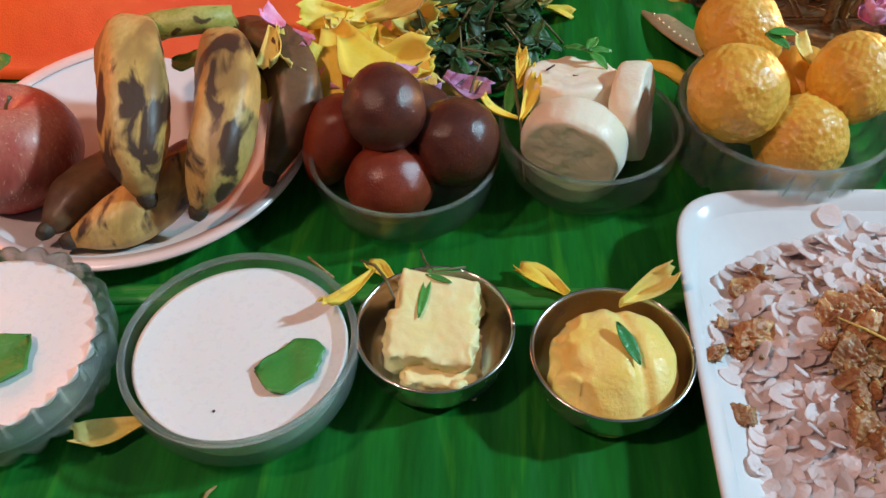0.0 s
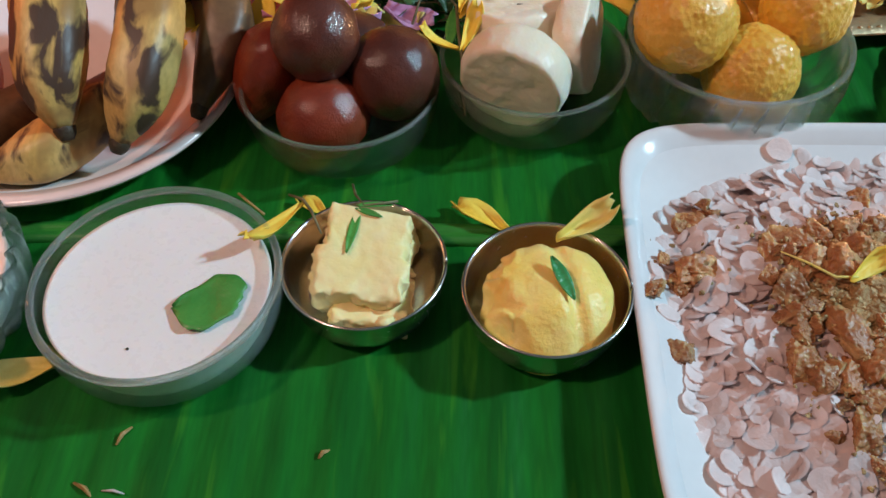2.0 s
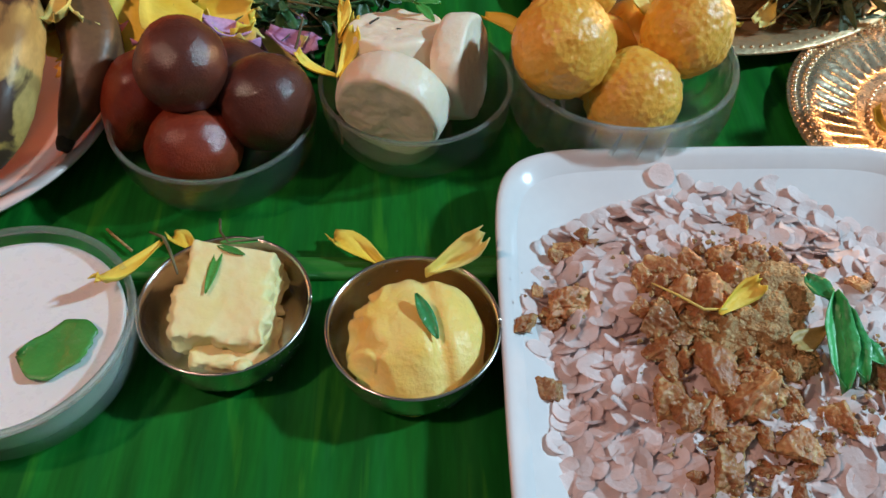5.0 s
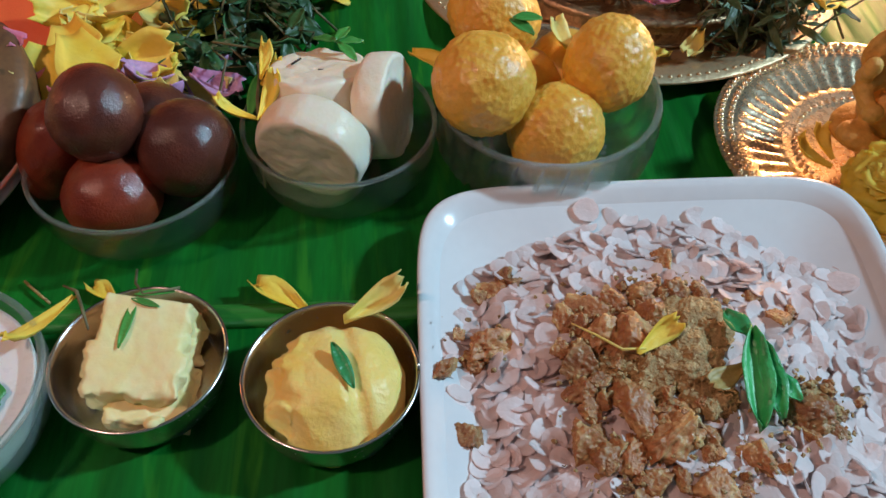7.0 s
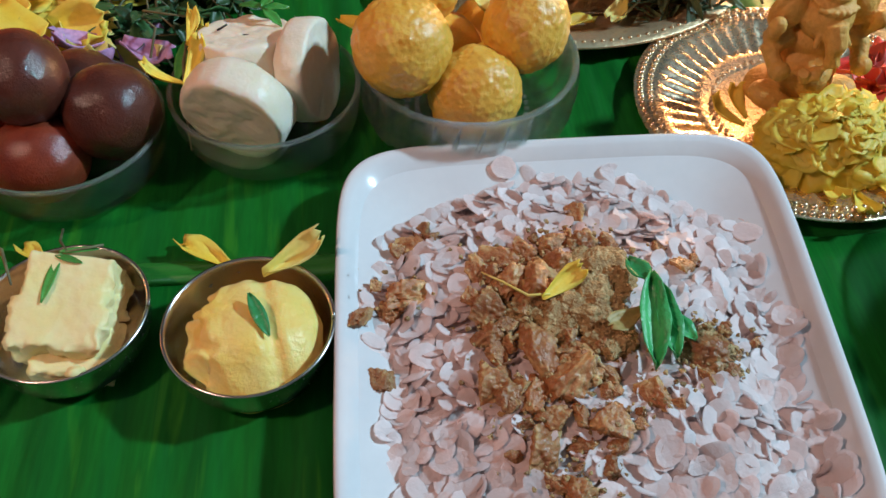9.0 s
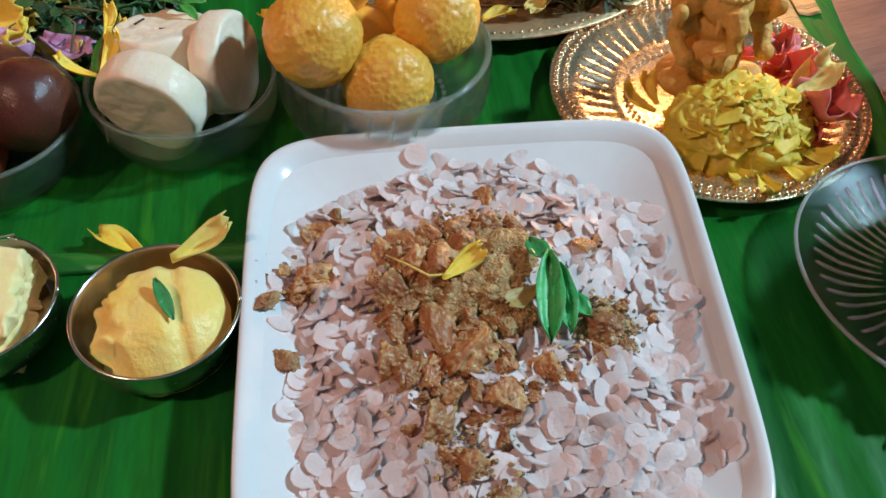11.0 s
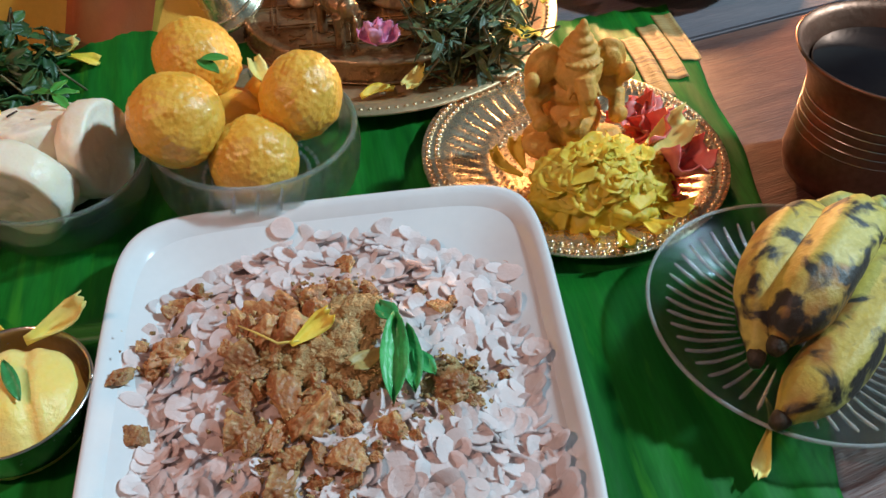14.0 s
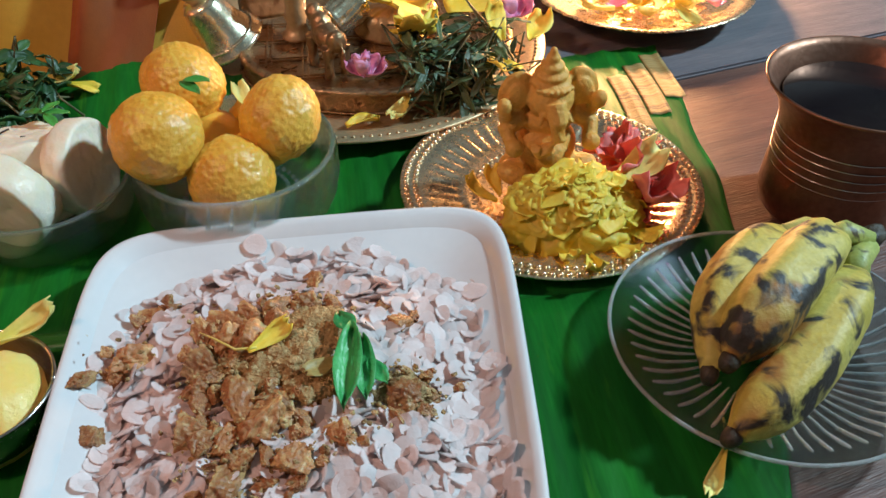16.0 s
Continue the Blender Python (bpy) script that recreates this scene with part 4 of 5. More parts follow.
for k in range(30):
    part("rib", lrib, None, lb.children[0], m=pose(0, 0, 0, 0, 0, 12 * k))
for x, y, z, r, sh, sd in [(0.195, 0.438, 0.068, 0.0272, (1, 1, 0.98), 1), (0.2060, 0.490, 0.074, 0.0262, (1.02, 1, 0.92), 2), (0.2655, 0.457, 0.064, 0.0250, (0.96, 1, 1.08), 3), (0.2345, 0.428, 0.042, 0.0262, (1, 1, 0.96), 4),
                           (0.222, 0.470, 0.036, 0.0255, (1, 1, 0.95), 5), (0.250, 0.485, 0.038, 0.025, (1, 1, 0.95), 6)]:
    solo("laddu", ball(r, 6 if sd < 5 else 4, sh, 0.0014, 58, sd * 2.3, 0.0011, 300), M_laddu, pose(x, y, z, 20 * sd, 0, 50 * sd), "round knobbly orange-yellow sweet ball with a sugary sheen", "sweet", "sweet balls in the glass bowl")
for a, b in [((0.210, 0.461, 0.090), (0.221, 0.452, 0.090)), ((0.212, 0.462, 0.090), (0.228, 0.461, 0.093))]:
    solo("small_leaf", blade_bm(0.015, 0.008, 0.4, 0.2), M_bel, to(a, b), "tiny green leaf between the sweet balls", "leaf", "leaves on the sweet balls")
petal("p", to((0.248, 0.470, 0.060), (0.238, 0.488, 0.068)), "yellow petal tucked between the sweet balls", s=0.8)
petal("y2", to((0.243, 0.452, 0.058), (0.236, 0.446, 0.056)), "yellow petal tucked between the sweet balls", s=0.5, n=2)

# ---- fruit plate ----
fp = thing("fruit_plate", pose(-0.157, 0.450, 0.002), "white round china plate with a pinkish rim", "plate")
part("body", lathe([(0.0008, 0.002), (0.050, 0.002), (0.055, 0.0), (0.060, 0.001), (0.085, 0.010), (0.102, 0.0185), (0.1065, 0.0205), (0.1070, 0.0218), (0.1060, 0.0228), (0.100, 0.0212), (0.084, 0.0140), (0.066, 0.0065), (0.055, 0.0050), (0.0008, 0.0050)], 96), M_china, fp)
part("rim_band", lathe([(0.0985, 0.0222), (0.1062, 0.0238), (0.1082, 0.0222), (0.1068, 0.0196), (0.1062, 0.0206), (0.1060, 0.0226), (0.0986, 0.0212)], 96), M_pinkrim, fp, "pinkish glazed rim band")


def apple():
    prof = []
    for k in range(29):
        t = math.pi * k / 28
        r = 0.0375 * math.sin(t) * (1 + 0.10 * math.cos(t)) + 0.0008
        z = 0.035 * math.cos(t) - 0.013 * math.exp(-(r / 0.010) ** 2) * (1 if t < 1.5 else -0.6)
        prof.append((r, z))
    return lathe(prof, 64, lambda i, a, r, z: (r * (1 + 0.025 * math.cos(5 * a) * (z < 0) + 0.012 * math.sin(2 * a + 1)), z))


ap = thing("apple", pose(-0.219, 0.420, 0.040, -14, 12, 0) @ Matrix.Scale(1.06, 4), "ripe red apple with pale speckles on the fruit plate", "apple")
part("skin", apple(), M_apple, ap)
part("stalk", tube([(0, 0, 0.020), (0.001, 0, 0.027), (0.003, 0.001, 0.032)], [0.0012, 0.001, 0.0014], 8), M_twig, ap)


def glide(points, per=7):
    """A smooth line through the points."""
    p = [Vector(q) for q in points]
    p = [2 * p[0] - p[1]] + p + [2 * p[-1] - p[-2]]
    out = []
    for i in range(1, len(p) - 2):
        for k in range(per):
            t = k / per
            out.append(0.5 * (2 * p[i] + (p[i + 1] - p[i - 1]) * t + (2 * p[i - 1] - 5 * p[i] + 4 * p[i + 1] - p[i + 2]) * t * t + (3 * p[i] - p[i - 1] - 3 * p[i + 1] + p[i + 2]) * t ** 3))
    return out + [p[-2]]


def banana(points, r, material, label, group, stem=None, flip=0.0):
    """A plump banana along points, from its stem end to its blossom tip."""
    root = thing("banana", ID, label, "banana", group)
    pts = glide(points)
    n = len(pts) - 1
    rad = []
    for k in range(n + 1):
        u = k / n
        swell = min(1.0, 0.62 + 0.38 * math.sin(min(1, u / 0.28) * math.pi / 2))
        neck = 1.0 if u < 0.60 else 1 - 0.70 * (1 - math.cos((u - 0.60) / 0.40 * math.pi / 2)) ** 1.15
        rad.append(r * swell * neck * (1 + 0.012 * math.sin(2.1 * k)))
    part("peel", tube(pts, rad, 30, sides=lambda t: 1 + 0.055 * math.cos(5 * t + flip) + 0.02 * math.cos(2 * t + flip)), material, root)
    d = (pts[-1] - pts[-2]).normalized()
    part("tip", tube([pts[-1] - d * 0.0015, pts[-1] + d * 0.001, pts[-1] + d * 0.004, pts[-1] + d * 0.007], [rad[-1] * 0.95, rad[-1] * 1.06, rad[-1] * 0.95, rad[-1] * 0.6], 16), M_tip, root, "blackened blossom tip")
    if stem:
        part("stalk", tube([pts[0] + (pts[1] - pts[0]) * 0.6] + [Vector(q) for q in stem], [rad[0] * 0.92] + [r * 0.46] * (len(stem) - 1) + [r * 0.38], 12), M_stem, root, "greenish stalk")
    return root


banana([(-0.156, 0.497, 0.068), (-0.145, 0.456, 0.084), (-0.135, 0.424, 0.081), (-0.131, 0.394, 0.064), (-0.126, 0.378, 0.045)], 0.0182, M_banana, "overripe yellow banana with brown patches on the fruit plate", "bananas on the fruit plate", [(-0.136, 0.492, 0.077), (-0.115, 0.492, 0.080), (-0.095, 0.497, 0.079)])
banana([(-0.105, 0.492, 0.064), (-0.090, 0.450, 0.078), (-0.085, 0.420, 0.074), (-0.089, 0.390, 0.057), (-0.0985, 0.376, 0.038)], 0.0174, M_banana, "overripe banana with a blackened side on the fruit plate", "bananas on the fruit plate", [(-0.104, 0.495, 0.074), (-0.095, 0.497, 0.078)], 1.0)
banana([(-0.114, 0.430, 0.030), (-0.124, 0.396, 0.031), (-0.140, 0.376, 0.029), (-0.166, 0.361, 0.028)], 0.0165, M_banana, "yellow banana lying low on the fruit plate", "bananas on the fruit plate", None, 2.0)
banana([(-0.094, 0.512, 0.060), (-0.064, 0.478, 0.064), (-0.054, 0.448, 0.054), (-0.066, 0.412, 0.030)], 0.0155, M_bananashade, "browned banana behind the others on the fruit plate, shade in its colour", "bananas on the fruit plate", None, 0.5)
banana([(-0.146, 0.425, 0.026), (-0.168, 0.400, 0.029), (-0.182, 0.368, 0.029)], 0.0155, M_bananashade, "banana under the others on the fruit plate, shade in its dark colour", "bananas on the fruit plate", None, 1.5)
petal("p", to((-0.0665, 0.482, 0.081), (-0.0640, 0.450, 0.070), roll=20), "pale yellow trumpet petal on the bananas", s=1.2, n=0)
petal("p", to((-0.0665, 0.482, 0.080), (-0.0610, 0.452, 0.069), roll=-60), "pale yellow trumpet petal on the bananas", s=1.1, n=2)
petal("k", to((-0.064, 0.488, 0.076), (-0.078, 0.494, 0.082)), "pink petal on the bananas", s=1.0)
petal("k", to((-0.060, 0.486, 0.074), (-0.048, 0.476, 0.068)), "pink petal on the bananas", s=1.0, n=1)
solo("bel_leaf", bel_leaf(0.022), M_bel, to((-0.135, 0.486, 0.055), (-0.112, 0.478, 0.060)), "dull green leaf between the bananas", "leaf")
solo("bel_leaf", bel_leaf(0.018), M_bel, to((-0.235, 0.452, 0.074), (-0.218, 0.456, 0.076)), "dull green leaf on the apple", "leaf")


# ---- cloths behind ----
def drape(x0, x1, y0, y1, height, seed, amp=0.012, foot=0.0, lean=0.0):
    def f(u, v):
        x, y = x0 + (x1 - x0) * u, y0 + (y1 - y0) * v
        rise = height * math.sin(min(1.0, v * 1.05) * math.pi / 2) ** 1.2
        fold = amp * (math.sin(5 * u + 4.5 * v + seed) + 0.45 * math.sin(11 * u - 5 * v + 2 * seed)) * (0.35 + v)
        return (x + 0.3 * fold + lean * v, y + 0.9 * fold, foot + rise + 0.5 * abs(fold))
    return sheet(f, 90, 30, 0.001)


solo("yellow_cloth", drape(-0.06, 0.212, 0.630, 0.80, 0.20, 0.7, 0.020, 0.004), M_cloth, ID, "draped yellow silk cloth behind the offerings", "cloth")
# Separate sheet put where a fold of the yellow cloth lies in shade.
solo("red_border_cloth", drape(0.088, 0.150, 0.612, 0.690, 0.120, 2.0, 0.008, 0.001, 0.055), M_foldshade, ID, "dark red sheet beside the tray for the yellow cloth's shaded fold", "cloth")
solo("orange_cloth", drape(-0.42, -0.005, 0.535, 0.76, 0.17, 1.6, 0.018, 0.004), M_orange, ID, "bright orange-red cloth heaped behind the fruit plate", "cloth")

# ---- flower heap and herbs between the cloths and bowls ----
fr = random.Random(31)
for k in range(34):
    x, y = fr.uniform(-0.062, 0.006), fr.uniform(0.495, 0.575)
    z = 0.012 + 0.045 * max(0, 1 - ((x + 0.028) / 0.045) ** 2) * fr.uniform(0.4, 1)
    petal(("w", "y", "p")[k % 3], pose(x, y, z, fr.uniform(0, 60), fr.uniform(-25, 25), 0) @ pose(0, 0, 0, 0, 0, fr.uniform(160, 380)), "ruffled yellow marigold-coloured petal in a heap", "yellow petals in the heap", fr.uniform(1.3, 2.0), k)
for k, (x, y, z, rz) in enumerate([(-0.022, 0.505, 0.046, 200), (-0.030, 0.500, 0.040, 250), (-0.040, 0.495, 0.034, 230), (-0.015, 0.498, 0.040, 300), (0.018, 0.512, 0.022, 210), (0.030, 0.512, 0.020, 30), (0.024, 0.506, 0.020, 280)]):
    petal("v" if k > 3 else "k", pose(x, y, z, fr.uniform(-30, 30), fr.uniform(-20, 30), rz), "soft pink-violet petal on the flower heap", "pink petals in the heap", 1.2, k)
for k, (x, y, z, rz, s) in enumerate([(-0.036, 0.486, 0.052, 230, 1.5), (-0.026, 0.480, 0.050, 280, 1.4), (-0.046, 0.492, 0.048, 200, 1.5), (0.022, 0.498, 0.032, 200, 1.6), (0.030, 0.500, 0.032, 340, 1.6), (0.026, 0.494, 0.030, 270, 1.4)]):
    petal("v" if k > 2 else "k", pose(x, y, z, fr.uniform(-30, 30), fr.uniform(-20, 30), rz), "soft pink-violet petal before the flower heap", "pink petals in the heap", s, k)
for k, (x, y, z, rz, s) in enumerate([(-0.050, 0.480, 0.056, 235, 1.5), (-0.040, 0.488, 0.064, 260, 1.6), (-0.060, 0.488, 0.058, 200, 1.5), (-0.028, 0.494, 0.066, 300, 1.5)]):
    petal("w", pose(x, y, z, fr.uniform(-20, 30), fr.uniform(0, 30), rz), "ruffled yellow petal hanging from the flower heap", "yellow petals in the heap", s, k)
solo("pink_flower_tube", tube([(0.024, 0.512, 0.022), (0.036, 0.515, 0.026), (0.052, 0.520, 0.028)], [0.004, 0.0022, 0.0012], 8), M_violet, ID, "violet flower tube on the herbs", "flower")


def herb_bunch(name, x0, x1, y0, y1, h, n, seed, label, size=0.016, slim=(0.40, 0.68), material=None):
    r = random.Random(seed)
    root = thing(name, pose(0, 0, 0), label, "herb")
    bm, st = bmesh.new(), bmesh.new()
    for k in range(n):
        x, y, z = r.uniform(x0, x1), r.uniform(y0, y1), 0.004 + h * r.random() ** 0.8
        m = pose(x, y, z, r.uniform(-50, 50), r.uniform(-50, 40), r.uniform(0, 360))
        L = r.uniform(0.7, 1.5) * size
        blade_bm(L, L * r.uniform(*slim), 0.3, 0.3, bm, m, 0.05)
        if k % 4 == 0:
            q = Vector((x, y, z))
            tube([q, q + Vector((r.gauss(0, 0.015), r.gauss(0, 0.015), r.uniform(-0.3, 0.6) * z)), q + Vector((r.gauss(0, 0.016), r.gauss(0, 0.016), -0.7 * z))], [0.0006, 0.0008, 0.001], 5, st)
    tagged(part("foliage", bm, material or M_herb, root), kind="stuff")
    tagged(part("stalk_tangle", st, M_twig, root), kind="stuff")
    return root


herb_bunch("basil_bunch", 0.004, 0.095, 0.505, 0.615, 0.040, 240, 3, "dark green wilting holy basil bunch on the leaf")
petal("p", to((0.078, 0.600, 0.022), (0.104, 0.604, 0.020)), "pale yellow petal on the herbs", s=1.1)
petal("y2", to((0.100, 0.602, 0.018), (0.120, 0.598, 0.018)), "pale yellow petal beside the herbs", s=0.9)

# ---- brass plate with figurine ----
def bead_ring(parent, R, z, n, r, material):
    bm = bmesh.new()
    bmesh.ops.create_icosphere(bm, subdivisions=2, radius=r)
    me = mesh_of(bm, "bead", material)
    for k in range(n):
        a = 2 * math.pi * k / n
        part("bead", me, None, parent, m=pose(R * math.cos(a), R * math.sin(a), z))


bp = thing("brass_plate", pose(0.4340, 0.4435, 0.0025), "shiny golden brass plate with a beaded rim and fluted slope", "plate")
bp_body = part("body", lathe([(0.0008, 0.0004), (0.052, 0.0004), (0.060, 0.0008), (0.078, 0.0058), (0.084, 0.0074), (0.0965, 0.0076), (0.0986, 0.0082), (0.0980, 0.0090), (0.0960, 0.0088), (0.0850, 0.0086), (0.0820, 0.0080), (0.078, 0.0068), (0.070, 0.0046), (0.062, 0.0026),
                    (0.0585, 0.0020), (0.0570, 0.0026), (0.0550, 0.0018), (0.0008, 0.0016)], 192, lambda i, a, r, z: (r, z + (0.0009 * math.sin(48 * a) if i in (3, 11, 12, 13) else 0))), M_brass, bp)
bead_ring(bp_body, 0.0945, 0.0090, 120, 0.0019, M_brass)
bead_ring(bp_body, 0.0885, 0.0088, 104, 0.0019, M_brass)
bead_ring(bp_body, 0.0490, 0.0020, 60, 0.0014, M_brass)


def figurine():
    """A seated clay figure with a crown, wide ears and a trunk."""
    bm = bmesh.new()

    def add(x, y, z, rx, ry, rz, turn=0):
        bmesh.ops.create_icosphere(bm, subdivisions=3, radius=1, matrix=pose(x, y, z, 0, turn, 0) @ Matrix.Diagonal((rx, ry, rz, 1)))

    add(0, 0.002, 0.006, 0.029, 0.022, 0.009)
    add(0, 0, 0.026, 0.020, 0.017, 0.020)
    add(0, -0.010, 0.024, 0.014, 0.012, 0.013)
    add(-0.018, -0.010, 0.012, 0.015, 0.011, 0.008, 15)
    add(0.018, -0.010, 0.012, 0.015, 0.011, 0.008, -15)
    add(0, 0.002, 0.046, 0.018, 0.014, 0.010)
    add(0, -0.002, 0.062, 0.0145, 0.014, 0.014)
    add(-0.020, 0.003, 0.064, 0.0115, 0.0045, 0.015, 14)
    add(0.020, 0.003, 0.064, 0.0115, 0.0045, 0.015, -14)
    add(-0.020, -0.001, 0.064, 0.0075, 0.0035, 0.010, 14)
    add(0.020, -0.001, 0.064, 0.0075, 0.0035, 0.010, -14)
    for k, (z, w) in enumerate([(0.073, 0.0125), (0.078, 0.0105), (0.083, 0.0075), (0.088, 0.0045), (0.092, 0.0025)]):
        add(0, 0, z, w, w, 0.0035)
    for sgn in (-1, 1):
        tube([(sgn * 0.016, 0, 0.048), (sgn * 0.027, -0.004, 0.042), (sgn * 0.024, -0.014, 0.036)], [0.0065, 0.006, 0.005], 10, bm)
        tube([(sgn * 0.016, 0.002, 0.050), (sgn * 0.027, 0.000, 0.048), (sgn * 0.029, -0.006, 0.058)], [0.006, 0.005, 0.004], 10, bm)
        add(sgn * 0.0295, -0.007, 0.061, 0.0048, 0.0045, 0.006)
        add(sgn * 0.024, -0.017, 0.037, 0.006, 0.005, 0.006)
        tube([(sgn * 0.007, -0.013, 0.058), (sgn * 0.010, -0.018, 0.053)], [0.0025, 0.0015], 8, bm)
    tube([(0, -0.013, 0.064), (0.001, -0.020, 0.055), (0.002, -0.021, 0.045), (-0.003, -0.020, 0.037), (-0.010, -0.020, 0.034), (-0.012, -0.021, 0.039)], [0.0068, 0.0060, 0.0052, 0.0046, 0.004, 0.0036], 10, bm)
    for k in range(9):
        add(-0.020 + 0.005 * k, -0.021, 0.008 + 0.002 * (k % 2), 0.0028, 0.004, 0.006)
    for k in range(7):
        a = -0.9 + 0.3 * k
        add(0.013 * math.sin(a), -0.0115 * math.cos(a) - 0.002, 0.072, 0.0018, 0.0018, 0.0018)
    return bm


fg = solo("clay_figurine", figurine(), M_clay, pose(0.4285, 0.447, 0.013, 4, 0, 2), "seated turmeric-yellow clay figurine with a pointed crown", "figurine")
rm = fg.modifiers.new("melt", "REMESH")
rm.mode, rm.voxel_size, rm.use_smooth_shade = "VOXEL", 0.0009, True
sm = fg.modifiers.new("soften", "SMOOTH")
sm.iterations, sm.factor = 2, 0.5

gr = random.Random(77)
bmh = ball(1.0, 5, (0.044, 0.034, 0.030), 0.12, 3.0, 3.0, 0.20, 6.0)
solo("petal_heap_core", bmh, M_lemon, pose(0.439, 0.402, 0.010), "packed mass of yellow petals before the figurine", "petal", kind="stuff")
for k in range(64):
    a, d = gr.uniform(0, 2 * math.pi), math.sqrt(gr.random())
    x, y = 0.437 + 0.041 * d * math.cos(a), 0.402 + 0.030 * d * math.sin(a)
    z = 0.013 + 0.028 * math.sqrt(max(0, 1 - d * d))
    nrm = (math.cos(a) * d * 0.8 + gr.gauss(0, 0.14), math.sin(a) * d * 0.9 - 0.1 + gr.gauss(0, 0.14), 0.35 + math.sqrt(max(0, 1 - d * d)))
    petal("l", facing((x, y, z), nrm, gr.uniform(0, 360)) @ pose(-0.010, 0, 0), "bright yellow petal heaped before the figurine", "yellow petals on the brass plate", gr.uniform(0.6, 1.0), k)
for k, (x, y, rz, s) in enumerate([(0.395, 0.425, 140, 0.9), (0.398, 0.432, 100, 0.8), (0.455, 0.375, -60, 0.9), (0.468, 0.385, -40, 0.9), (0.424, 0.376, 285, 0.8), (0.440, 0.366, 270, 0.9)]):
    petal("y", pose(x, y, 0.010, 10, -5, rz), "bright yellow petal at the edge of the heap", "yellow petals on the brass plate", s, k)
petal("p", to((0.462, 0.408, 0.026), (0.500, 0.430, 0.030), roll=15), "long pale yellow petal over the red petals", s=1.5, n=2)
for k in range(20):
    x, y = gr.uniform(0.468, 0.493), gr.uniform(0.390, 0.462)
    petal("r" if k % 7 else "k", pose(x, y, 0.011 + gr.uniform(0, 0.012), gr.uniform(-30, 30), gr.uniform(-25, 25), gr.uniform(0, 360)) @ pose(-0.010, 0, 0), "folded red flower petal on the brass plate", "red petals on the brass plate", 1.05, k)

for x, y, z, rx, ry, rz, s, n in [(0.471, 0.452, 0.016, 35, -20, -62, 1.7, 0), (0.492, 0.424, 0.014, -25, -15, -112, 1.8, 1), (0.482, 0.404, 0.013, 10, -10, 20, 1.3, 2), (0.463, 0.468, 0.013, 0, -15, -20, 1.3, 3)]:
    petal("r", pose(x, y, z, rx, ry, rz), "large fleshy rose-red petal on the brass plate", "red petals on the brass plate", s, n)

# ---- glass plate with bananas ----
gp = thing("ribbed_glass_plate", pose(0.512, 0.2804, 0.002), "round clear glass plate with radiating ribs", "plate")
gp_body = part("body", lathe([(0.0008, 0.002), (0.034, 0.002), (0.036, 0.0), (0.040, 0.001), (0.058, 0.006), (0.074, 0.0145), (0.0815, 0.0185), (0.0828, 0.0192), (0.0820, 0.0202), (0.0800, 0.0200), (0.073, 0.0168), (0.057, 0.0085), (0.040, 0.0045), (0.0008, 0.0045)], 128), M_plateglass, gp)
part("rim", rim_ring(0.0822, 0.0200, 0.0011), M_ribglass, gp_body)
rib = mesh_of(tube([(0.034, 0, 0.0046), (0.045, 0.001, 0.0060), (0.057, 0.002, 0.0090), (0.066, 0.0028, 0.0134), (0.072, 0.0032, 0.0170)], [0.0005, 0.0008, 0.0010, 0.0011, 0.0007], 8), "rib", M_ribglass)
for k in range(50):
    part("rib", rib, None, gp_body, m=pose(0, 0, 0, 0, 0, 360 * k / 50))
crowned = banana([(0.551, 0.314, 0.050), (0.534, 0.300, 0.058), (0.503, 0.271, 0.062), (0.483, 0.254, 0.056), (0.4705, 0.2430, 0.049)], 0.0160, M_bananag, "spotted yellow-green banana with black patches on the glass plate", "bananas on the glass plate", [(0.562, 0.318, 0.052), (0.574, 0.312, 0.049)])
banana([(0.555, 0.292, 0.043), (0.538, 0.272, 0.044), (0.508, 0.243, 0.040), (0.483, 0.226, 0.034), (0.4660, 0.2165, 0.028)], 0.0152, M_bananag, "lower spotted banana on the glass plate", "bananas on the glass plate", [(0.563, 0.303, 0.046), (0.573, 0.311, 0.048)], 1.4)
banana([(0.528, 0.322, 0.048), (0.502, 0.303, 0.054), (0.479, 0.277, 0.052), (0.4620, 0.2440, 0.041)], 0.0142, M_bananag, "back banana with orange-brown bruises on the glass plate", "bananas on the glass plate", [(0.548, 0.332, 0.046), (0.572, 0.316, 0.048)], 0.7)
part("crown", ball(0.008, 3, (1.3, 0.8, 0.7), 0.003, 200, 6), M_tip, crowned.children[-1], "dried black crown joining the bananas", m=pose(0.578, 0.318, 0.048, 0, 0, 20))

# ---- copper pot ----
cp = thing("copper_pot", pose(0.6103, 0.4081, -0.002), "copper pot with a flared rim holding dark water", "pot")
prof = [(0.0008, 0.001), (0.034, 0.001), (0.037, 0.0), (0.043, 0.004), (0.0455, 0.014), (0.0445, 0.030), (0.0430, 0.048), (0.0435, 0.064), (0.0475, 0.077), (0.0545, 0.087), (0.0575, 0.0905), (0.0578, 0.0918), (0.0565, 0.0922), (0.0530, 0.0880), (0.0460, 0.0775), (0.0420, 0.064), (0.0415, 0.048), (0.043, 0.020), (0.038, 0.004), (0.0008, 0.003)]
part("body", lathe(prof, 96), M_copper, cp)
# Pale steel rings stand in for the short highlights on the pot's side.
for k in range(5):
    z = 0.036 + 0.006 * k
    part("groove_line", lathe([(0.0436, z - 0.0005), (0.0442, z), (0.0436, z + 0.0005)], 64), M_steel, cp)
